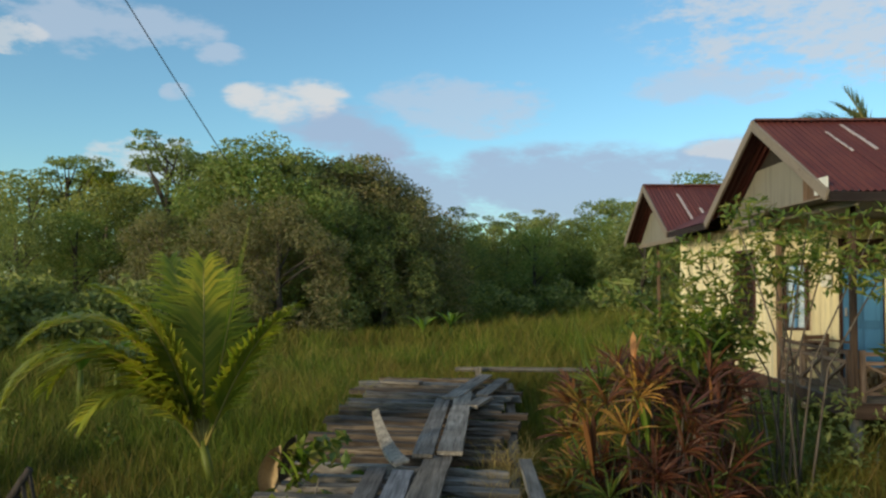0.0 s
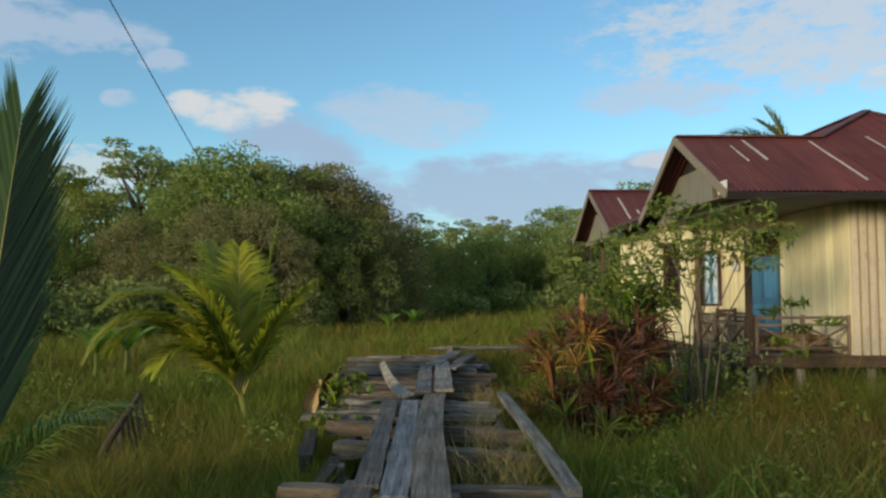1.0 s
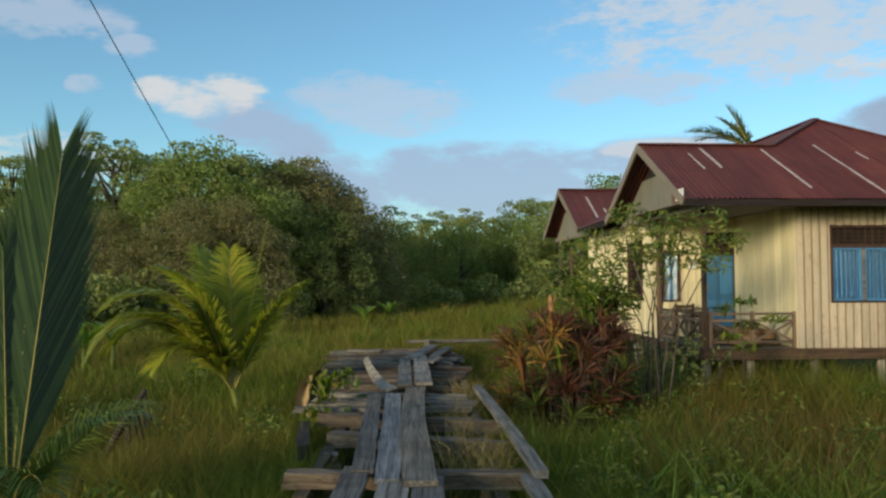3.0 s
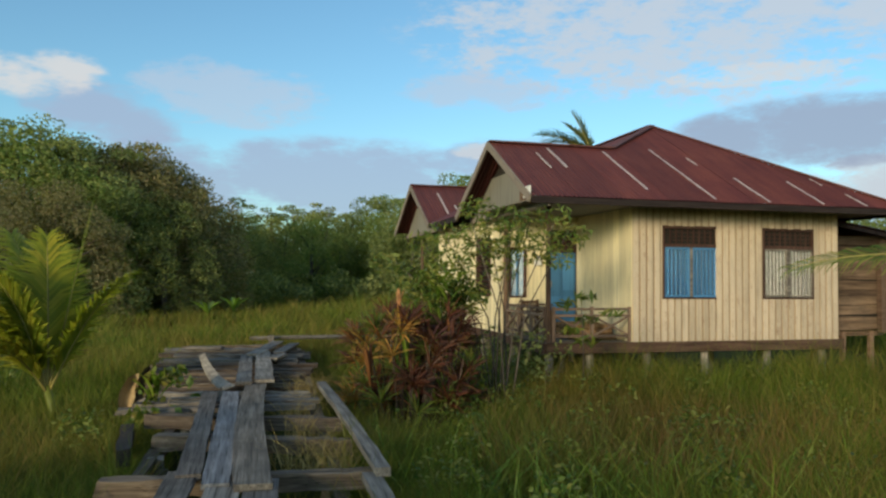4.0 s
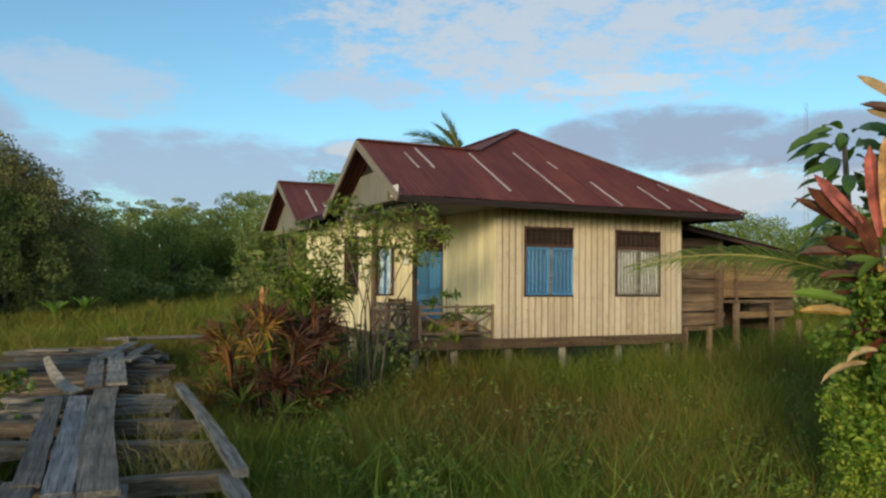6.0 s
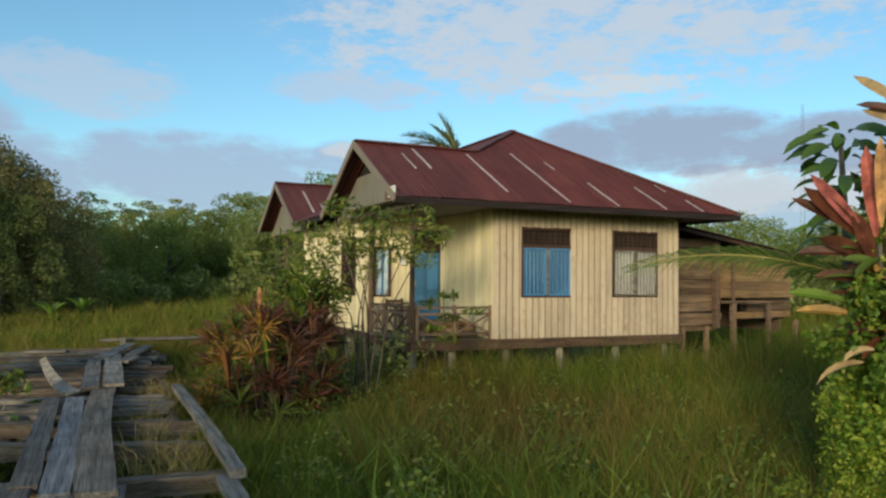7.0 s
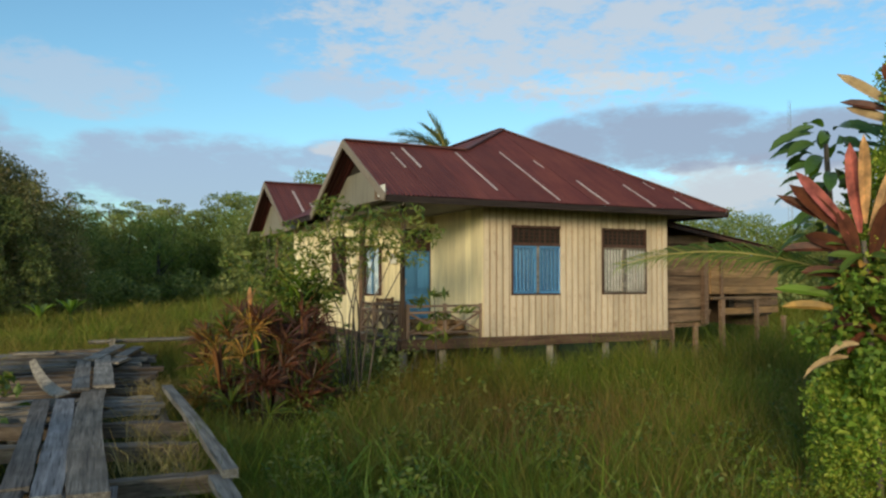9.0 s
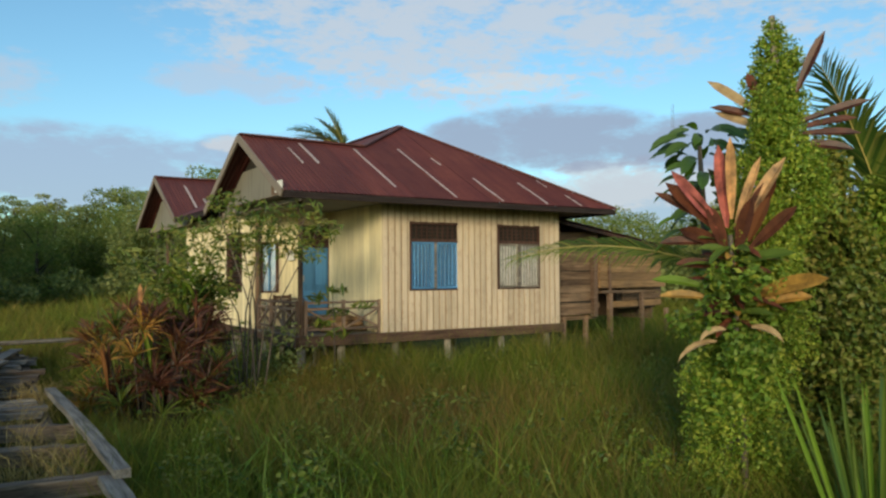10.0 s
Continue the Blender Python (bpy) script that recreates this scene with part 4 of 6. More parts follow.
# things on the porch
def chair():
    c = empty("porch_chair", HOUSE @ pose(0.55, 1.85, FLOOR, 0, 0, 20))
    for x in (-0.2, 0.2):
        for y in (-0.2, 0.2):
            part("leg", boxed(x - 0.02, x + 0.02, y - 0.02, y + 0.02, 0, 0.42 if y < 0 else 0.66), M_BROWNZ, c)
    part("seat", boxed(-0.23, 0.23, -0.23, 0.179, 0.421, 0.45, 0.005), M_BROWN, c)
    for z in (0.53, 0.61):
        part("back_slat", boxed(-0.179, 0.179, 0.19, 0.21, z - 0.03, z + 0.03), M_BROWN, c)
    for x in (-0.2, 0.2):
        part("armrest", boxed(x - 0.025, x + 0.025, -0.22, 0.179, 0.55, 0.58), M_BROWN, c)
    tagged(c, "old brown wooden armchair standing on the porch", "chair")


def heap():
    r = random.Random(7)
    h = empty("firewood_heap", HOUSE @ pose(1.05, 0.75, FLOOR - 0.002))
    for i in range(26):
        lay = i // 9
        y = -0.42 + 0.105 * (i % 9) + lay * 0.04
        v, f = tube([(-0.36 + r.uniform(-.06, .06), y, 0.055 + lay * 0.09), (0, y + r.uniform(-.02, .02), 0.06 + lay * 0.09), (0.36 + r.uniform(-.06, .06), y + r.uniform(-.04, .04), 0.055 + lay * 0.09)], [0.045, 0.05, 0.04], 7)
        me = bpy.data.meshes.new("log")
        me.from_pydata([tuple(q) for q in v], [], f)
        place("log", me, M_SACK, h)
    tagged(h, "low heap of split brown firewood on the porch", "firewood")


chair()
heap()


# ---- shed behind the house ----
def shed():
    s = tagged(empty("plank_shed", HOUSE @ pose(0, 0, 0)), "rough brown plank kitchen shed on thin posts", "shed")
    r = random.Random(11)
    # near-black body puts the shaded gaps between the planks into colour
    wl_ = part("wall", boxed(6.12, 7.95, 1.06, 1.10, 1.1, 2.98), M_UNLIT, s, "rough horizontal brown planks over a near-black body")
    z = 1.08
    while z < 2.95:
        h = r.uniform(0.13, 0.24)
        timber("plank", (6.12, 1.03, z + h / 2), (7.97 + r.uniform(-.08, .08), 1.03, z + h / 2 + r.uniform(-.035, .035)), 0.03, h - 0.014, M_SHED, wl_, r, 0.008, 6)
        z += h
    bay = part("bay_wall", boxed(7.98, 10.1, 0.96, 1.0, 1.72, 2.50), M_SLAB, s, "lighter tan plank bay standing proud")
    for i in range(4):
        z = 1.81 + i * 0.195
        timber("plank", (7.98 + r.uniform(-.03, .02), 0.935, z), (10.15 + r.uniform(-.1, .1), 0.935, z + r.uniform(-.025, .025)), 0.03, 0.18, M_SLAB, bay, r, 0.006, 6)
    # another near-black body, for dark gaps between the low planks
    low = part("low_wall", boxed(8.9, 10.3, 1.3, 1.34, 1.20, 1.72), M_UNLIT, s)
    for i in range(3):
        timber("plank", (9.05 if i else 8.7, 1.26, 1.30 + i * 0.17), (10.45, 1.26, 1.33 + i * 0.17), 0.03, 0.15, M_SHED if i else M_SLAB, low, r, 0.007, 5)
    part("sill", boxed(7.9, 9.4, 0.80, 0.915, 1.60, 1.66), M_SHED, s)
    for x, z0, z1, w_ in ((8.23, -0.1, 1.60, 0.10), (9.32, -0.1, 1.60, 0.08), (10.2, -0.1, 1.20, 0.08), (7.72, 1.05, 2.95, 0.12), (8.23, 1.66, 2.55, 0.06)):
        timber("post", (x, 0.87, z0), (x, 0.87, z1), w_, w_, M_SHEDP, s, r, 0.006, 4, up=(0, 1, 0.01))
    for x in (6.3, 7.0, 7.7):
        timber("post", (x, 1.15, -0.1), (x, 1.15, 1.08), 0.09, 0.09, M_SHEDP, s, r, 0.006, 3, up=(0, 1, 0.01))
    part("floor_beam", boxed(6.12, 8.0, 1.12, 1.22, 0.98, 1.075), M_SHED, s)
    rf = part("roof", boxed(6.2, 7.9, 1.3, 4.3, 2.99, 3.02), M_UNLIT, s, "dark rusted tin lean-to roof")
    roof_face(rf, [(6.15, 0.62, 3.36), (10.35, 0.62, 2.68), (10.35, 4.5, 2.95), (6.15, 4.5, 3.75)], (1, 0, 0))
    timber("eave_pole", (6.2, 0.68, 3.28), (10.35, 0.68, 2.61), 0.06, 0.07, M_FRAME, rf, r, 0.008, 8)
    timber("eave_pole", (8.0, 0.90, 2.56), (10.3, 0.90, 2.54), 0.05, 0.06, M_SHEDP, rf, r, 0.008, 5)
    part("back_wall", boxed(6.1, 10.2, 4.3, 4.36, 0.9, 2.6), M_SHED, s)
    part("end_wall", boxed(10.2, 10.25, 1.35, 4.3, 0.9, 2.4), M_SHED, s)


shed()


# ---- boardwalk ----
def boardwalk():
    r = random.Random(21)
    w = tagged(empty("boardwalk"), "broken grey timber boardwalk on short posts over grass", "boardwalk")
    TOP = 0.62
    spec = [(-1.4, 0.8, -0.9), (-1.35, 0.8, 0.6), (-1.4, 0.75, 2.0), (-1.35, 0.8, 3.4), (-1.38, 0.75, 4.42), (-1.35, 0.76, 5.72)]
    for x0, x1, y in spec:
        timber("cross_beam", (x0, y + r.uniform(-.04, .04), TOP - 0.07), (x1, y + r.uniform(-.1, .02) - 0.06, TOP - 0.07), 0.13, 0.13, M_BEAM, w, r, 0.016, 14)
    for p, q in (((-1.20, 7.25), (0.60, 6.72)), ((-1.48, 8.35), (0.62, 7.78))):
        timber("cross_beam", (*p, TOP - 0.07), (*q, TOP - 0.07), 0.14, 0.14, M_BEAM, w, r, 0.018, 14)
    y = 8.75
    while y < 16.6:
        x0 = -1.75 - (y - 8.5) * 0.065 + r.uniform(-0.18, 0.16)
        x1 = 0.42 + r.uniform(-0.22, 0.16)
        h = r.uniform(0.05, 0.10)
        timber("cross_beam", (x0, y + r.uniform(-.08, .08), TOP - h / 2 + r.uniform(-.02, .01)), (x1, y + r.uniform(-.1, .1), TOP - h / 2 + r.uniform(-.03, .015)), r.uniform(0.08, 0.15), h, M_BEAM if r.random() < 0.6 else M_GREY, w, r, 0.018, 14)
        y += r.uniform(0.26, 0.46)
    for x in (-1.18, 0.42):
        timber("stringer", (x + (0.35 if x < 0 else 0), -1.2, TOP - 0.21), (x + (0.35 if x < 0 else 0), 5.45, TOP - 0.21), 0.11, 0.13, M_BEAM, w, r, 0.012, 12)
        timber("stringer", (x, 5.45, TOP - 0.21), (x - 0.02, 8.6, TOP - 0.21), 0.11, 0.13, M_BEAM, w, r, 0.012, 12)
        timber("stringer", (x - 0.02, 8.6, TOP - 0.20), (x - (0.8 if x < 0 else 0.1), 16.8, TOP - 0.18), 0.11, 0.13, M_BEAM, w, r, 0.012, 12)
    timber("stringer", (-1.38, 6.75, TOP - 0.10), (-1.62, 8.2, TOP - 0.14), 0.12, 0.14, M_DEAD, w, r, 0.015, 5)
    for x, y in ((-1.15, 7.0), (-0.83, 4.4), (0.45, 4.4), (0.42, 7.0), (-1.25, 10.2), (0.4, 10.2), (-1.5, 13.2), (0.35, 13.2), (-1.85, 16.5), (0.33, 16.5), (-0.83, 1.0), (0.45, 1.0)):
        timber("post", (x, y, -0.15), (x + r.uniform(-.02, .02), y, TOP - 0.275), 0.15, 0.13, M_POSTW, w, r, 0.012, 4, up=(0, 1, 0.01))
    for a, b in (((-1.14, 7.1), (-1.14, 7.06)),):
        timber("post", (a[0], a[1] - 0.12, -0.1), (b[0], b[1] - 0.12, TOP - 0.15), 0.14, 0.12, M_POSTW, w, r, 0.012, 4, up=(0, 1, 0.01), label="pale grey post")
    timber("end_post", (-0.30, 16.9, 0.0), (-0.28, 16.9, TOP + 0.16), 0.12, 0.10, M_GREY, w, r, 0.012, 4, up=(0, 1, 0.01))

    def loose(p, q, wd, th, bow=0.0, label="long grey weathered walking plank laid on the boardwalk", mat=M_PLANK, cuts=14, rough=0.006):
        ob = timber("walking_plank", p, q, wd, th, mat, None, r, rough, cuts, bow)
        tagged(ob, label, "plank", "planks on the boardwalk")
        return ob
    z = TOP + 0.027
    loose((-0.685, 5.42, z + 0.02), (-0.905, 9.55, z), 0.175, 0.045)
    loose((-0.475, 5.15, z + 0.022), (-0.655, 9.50, z + 0.003), 0.195, 0.045, label="dark bluish-grey walking plank laid on the boardwalk", mat=M_BLUEP)
    loose((-0.215, 5.0, z + 0.045), (-0.365, 10.0, z + 0.025), 0.265, 0.045, 0.05, "broad brown-grey walking plank with a worn curved edge", M_BROWNP)
    loose((-0.78, 1.6, z), (-0.74, 5.62, z + 0.001), 0.21, 0.04)
    loose((-0.47, 1.4, z), (-0.42, 5.32, z), 0.23, 0.04)
    loose((-0.16, 1.2, z), (-0.17, 5.3, z), 0.24, 0.04)
    loose((-0.78, -1.1, z), (-0.77, 1.55, z), 0.22, 0.04)
    loose((-0.44, -1.1, z), (-0.46, 1.35, z), 0.24, 0.04)
    loose((-0.52, 9.85, z + 0.07), (-0.66, 13.7, z + 0.01), 0.205, 0.04)
    loose((-0.26, 9.95, z + 0.08), (-0.39, 14.4, z + 0.02), 0.25, 0.04, label="grey walking plank in the middle of the boardwalk")
    loose((-0.55, 13.6, z + 0.05), (-0.12, 16.5, z + 0.03), 0.24, 0.035, label="split pale plank lying askew on the boardwalk")
    loose((-0.22, 12.9, z + 0.045), (-0.02, 13.9, z + 0.02), 0.2, 0.04, label="short pale board end on the boardwalk")
    loose((-0.10, 13.9, z + 0.05), (0.22, 16.0, z + 0.03), 0.2, 0.03, label="split pale plank lying askew on the boardwalk")
    loose((-1.9, 15.6, z + 0.01), (-1.2, 15.4, z + 0.02), 0.22, 0.04, label="short broken board at the end of the boardwalk")
    loose((0.70, 5.25, TOP + 0.07), (0.475, 9.82, TOP + 0.07), 0.115, 0.065, -0.02, "warped pale grey edge timber along the boardwalk", M_GREY)
    loose((0.68, 4.1, TOP + 0.0), (0.62, 5.4, TOP + 0.01), 0.13, 0.06, 0, "broken edge timber along the boardwalk", M_GREY)
    # thin pole that leads off towards the house
    v, f = tube([(-0.75, 17.15, 0.70), (0.3, 17.1, 0.72), (1.5, 17.05, 0.735), (2.6, 17.0, 0.72)], [0.045, 0.05, 0.045, 0.04], 8)
    me = bpy.data.meshes.new("grey_pole")
    me.from_pydata([tuple(q) for q in v], [], f)
    pole = tagged(place("grey_pole", me, M_GREY), "thin grey pole lying across the boardwalk's end", "pole")
    timber("forked_prop", (2.4, 17.0, -0.1), (2.4, 17.0, 0.68), 0.08, 0.08, M_GREY, pole, r, 0.006, 3, up=(0, 1, 0.01))
    # board curled up by the sun
    bm = bmesh.new()
    rows = []
    for i in range(15):
        t = i / 14
        c = Vector((-0.68 - 0.44 * t ** 0.9, 9.62 + 0.95 * t, TOP + 0.078 + 0.05 * t + 0.27 * t ** 2.3))
        sd = Vector((0.72, 0.25, 0.22 + 0.2 * t)).normalized() * (0.070 - 0.035 * t * t)
        n = Vector((0.3, -0.5 * t, 1)).normalized() * 0.013
        rows.append([bm.verts.new(c - sd - n), bm.verts.new(c + sd - n), bm.verts.new(c + sd + n), bm.verts.new(c - sd + n)])
    for a, b in zip(rows, rows[1:]):
        for k in range(4):
            bm.faces.new((a[k], a[(k + 1) % 4], b[(k + 1) % 4], b[k]))
    bm.faces.new(rows[0][::-1])
    bm.faces.new(rows[-1])
    bmesh.ops.recalc_face_normals(bm, faces=bm.faces)
    tagged(part("curled_board", bm, M_POSTW, None), "thin pale board curled upwards on the boardwalk", "board")


boardwalk()


# ---- trees and woods ----
def clumps(rng, centres, radii, per, flat=0.75):
    """Leaf places in uneven clumps, thicker towards the outside."""
    out = []
    for c, r in zip(centres, radii):
        k = max(6, int(per * r * r))
        d = unit(rng.normal(size=(k, 3)))
        rad = r * rng.uniform(0.25, 1.0, k) ** 0.45
        out.append(np.asarray(c) + d * rad[:, None] * np.array([1, 1, flat]))
    return np.concatenate(out)


def tree(name, height, spread, seed, mat, kind="round", leaf_len=0.155, density=400, label=""):
    """A tree at the origin: trunk with limbs, and a crown of leaf clumps."""
    rng = np.random.default_rng(seed)
    t = empty(name)
    tubes = []
    lean = rng.uniform(-0.3, 0.3, 2)
    top = np.array([lean[0], lean[1], height * 0.86])
    pts = [top * u + np.array([0.12 * math.sin(u * 5 + seed), 0.12 * math.cos(u * 4 + seed), 0]) * (u > 0) for u in np.linspace(0, 1, 6)]
    pts[0][2] = -0.2
    r0 = 0.028 * height
    tubes.append((pts, [r0 * (1 - 0.8 * i / 5) for i in range(6)], 7))
    cs, rs = [], []
    if kind == "round":
        n = int(16 + height * 2.2)
        for i in range(n):
            u = (i + 0.5) / n
            z = height * (0.10 + 0.86 * u)
            w = spread * (0.55 + 0.75 * math.sin(math.pi * min(1, 0.15 + 0.8 * u)) ** 0.8) * rng.uniform(0.35, 1.0) * (1.15 - 0.45 * u)
            a = i * 2.4 + rng.uniform(-.6, .6)
            c = np.array([math.cos(a) * w + lean[0] * u, math.sin(a) * w + lean[1] * u, z])
            cs.append(c)
            rs.append(spread * rng.uniform(0.28, 0.52))
            if i % 3 == 0:
                b = top * min(0.9, u * 0.8)
                tubes.append(([b, (b + c) / 2 + np.array([0, 0, 0.15]), c], [r0 * 0.35, r0 * 0.22, r0 * 0.08], 5))
    elif kind == "umbrella":
        for i in range(11):
            a = i * 2.4 + rng.uniform(-.4, .4)
            w = spread * rng.uniform(0.15, 1.0)
            c = np.array([math.cos(a) * w, math.sin(a) * w, height * rng.uniform(0.82, 1.0)])
            cs.append(c)
            rs.append(spread * rng.uniform(0.20, 0.34))
            b = top * rng.uniform(0.62, 0.95)
            tubes.append(([b, (b + c) / 2 + np.array([0, 0, -0.1]), c], [r0 * 0.3, r0 * 0.2, r0 * 0.06], 5))
        for i in range(6):
            a = rng.uniform(0, 6.28)
            cs.append(np.array([math.cos(a) * spread * 0.5, math.sin(a) * spread * 0.5, height * rng.uniform(0.3, 0.65)]))
            rs.append(spread * 0.3)
    flat = 0.75 if kind == "round" else 0.38
    pl = clumps(rng, cs, rs, density, flat)
    place("trunk", tube_mesh("trunk", tubes), M_BARK, t)
    place("crown", leaf_mesh("crown", pl, rng, leaf_len, leaf_len * 0.55, 0.04), mat, t)
    tagged(t, label, "tree", "woods round the field")
    return t


def polar(az, r, z=0.0):
    return Vector((r * math.cos(radians(az)), r * math.sin(radians(az)), z))


def edge(az):
    """How far the wood's edge draws back, by azimuth: it recedes on the palm's side."""
    return float(np.interp(az, [94, 98, 104, 110, 116, 124], [1.0, 1.03, 1.10, 1.22, 1.32, 1.38]))


def woods():
    rr = random.Random(5)
    kinds = [tree("tree", 7.4, 2.3, 1, M_TREE, label="dense dark green broadleaf tree at the wood's edge"),
             tree("tree", 7.8, 2.6, 2, M_TREE2, label="dense olive-brown broadleaf tree at the wood's edge"),
             tree("tree", 6.8, 2.0, 3, M_TREE3, label="leafy lighter green tree at the wood's edge"),
             tree("tree", 7.6, 2.2, 4, M_TREE, "umbrella", label="slender tree with flat layered crown above the wood"),
             tree("tree", 6.6, 2.4, 6, M_TREE, label="dense dark green broadleaf tree at the wood's edge")]
    heights = [7.4, 7.8, 6.8, 7.6, 6.6]
    homes = [(122, 30, 7.0), (101.5, 36, 9.0), (104, 31, 7.5), (113, 31, 9.8), (87, 52, 4.4)]

    def put(k, az, r, top, first=False):
        s = top / heights[k]
        m = Matrix.Translation(polar(az, r)) @ Matrix.Rotation(rr.uniform(0, 6.28), 4, "Z")
        ob = kinds[k] if first else copy_thing(kinds[k], m)
        ob.matrix_basis = m @ Matrix.Diagonal((s * rr.uniform(0.95, 1.15), s * rr.uniform(0.95, 1.15), s, 1))

    def stand(k, az, r, e, first=False):
        # a tree whose top is seen e degrees above the eye
        r *= edge(az)
        put(k, az, r, 2.1 + r * math.tan(radians(e)), first)
    for k, h in enumerate(homes):
        stand(k, *h, True)
    # the tall mass of wood beside the palm
    for az, r, e, k in ((119.3, 31, 8.6, 3), (117.5, 30, 6.6, 4), (115.3, 31, 6.8, 0), (112.2, 31, 7.2, 2), (110, 30, 7.8, 4), (107.6, 30, 9.6, 2), (106.3, 31, 10.0, 0), (103.5, 34, 9.3, 1), (100.2, 36, 9.1, 1), (98.3, 37, 8.4, 1), (96.9, 38, 7.2, 1), (108.8, 27, 6.0, 1), (113.5, 27, 5.0, 1), (118.8, 27, 4.8, 2), (105.4, 28, 6.2, 1), (101.5, 32, 6.3, 4), (98.5, 34, 5.6, 0), (122, 26, 4.6, 4), (112.8, 33, 9.7, 3), (106.8, 32, 9.5, 3), (102.6, 35, 9.3, 3), (94.8, 44, 5.4, 3), (96, 40, 4.6, 2)):
        stand(k, az, r, e)
    # lower wood across the field and behind the house
    az = 95.5
    while az > 58:
        r = rr.uniform(47, 54)
        e = (4.2 if az > 84 else 5.2) + rr.uniform(-0.7, 0.6)
        stand(rr.choice((0, 2, 4, 2, 4)), az, r, e)
        az -= rr.uniform(1.5, 2.2)
    for az, e, k in ((91.2, 5.0, 3), (89.0, 5.3, 3), (87.2, 5.2, 3), (85.0, 5.0, 3), (82.8, 6.1, 2), (80.8, 6.4, 3), (77.2, 7.8, 2), (79.4, 6.2, 0)):
        r = rr.uniform(53, 60)
        stand(k, az, r, e)
    # wood that shows past the shed
    az = 52
    while az > 12:
        r = rr.uniform(30, 38)
        stand(rr.choice((2, 2, 2, 4)), az, r, 4.6 + rr.uniform(-0.9, 0.5))
        az -= rr.uniform(1.3, 2.3)
    # unseen trees added to shade the grass beside the walk from the low sun
    for q, top in ((Vector((-6.0, -5.0, 0)), 3.5), (Vector((-6.8, -3.9, 0)), 3.9), (Vector((-5.0, -3.6, 0)), 3.4)):
        put(rr.choice((0, 2)), math.degrees(math.atan2(q.y, q.x)), q.length, top)
    # trees that close the place out of view
    for az in range(140, 372, 13):
        put(rr.choice((0, 2, 4)), az, rr.uniform(48, 58), rr.uniform(5.0, 6.5))


woods()


def undergrowth():
    """Low scrub at the foot of the woods, and farther woods as one mass."""
    rng = np.random.default_rng(8)
    cs, rs = [], []
    for i in range(420):
        az = rng.uniform(57, 134)
        base = np.interp(az, [57, 80, 94, 97, 104, 112, 134], [44, 46, 44, 38, 34, 31, 27])
        r = base * rng.uniform(0.95, 1.10)
        cs.append(np.array([*polar(az, r)[:2], rng.uniform(0.3, 2.0)]))
        rs.append(rng.uniform(0.45, 1.1))
    for i in range(120):
        az = rng.uniform(14, 50)
        r = rng.uniform(28, 34)
        cs.append(np.array([*polar(az, r)[:2], rng.uniform(0.3, 1.8)]))
        rs.append(rng.uniform(0.5, 1.1))
    pl = clumps(rng, cs, rs, 190, 0.8)
    pl = pl[pl[:, 2] > 0.02]
    tagged(place("scrub", leaf_mesh("scrub", pl, rng, 0.26, 0.13, 0.04), M_TREE), "dense dark scrub at the foot of the wood", "scrub", kind="stuff")
    cs, rs = [], []
    for i in range(420):
        az = rng.uniform(5, 140)
        r = rng.uniform(60, 78)
        top = np.interp(az, [5, 50, 80, 95, 99, 140], [5, 5.2, 6.0, 6.0, 9.5, 9.5])
        cs.append(np.array([*polar(az, r)[:2], rng.uniform(0.2, 1) * top]))
        rs.append(rng.uniform(1.2, 2.2))
    pl = clumps(rng, cs, rs, 42, 0.8)
    tagged(place("far_woods", leaf_mesh("far_woods", pl[pl[:, 2] > 0], rng, 0.55, 0.32, 0.04), M_TREE), "dark green far woods behind the field", "woods", kind="stuff")


undergrowth()


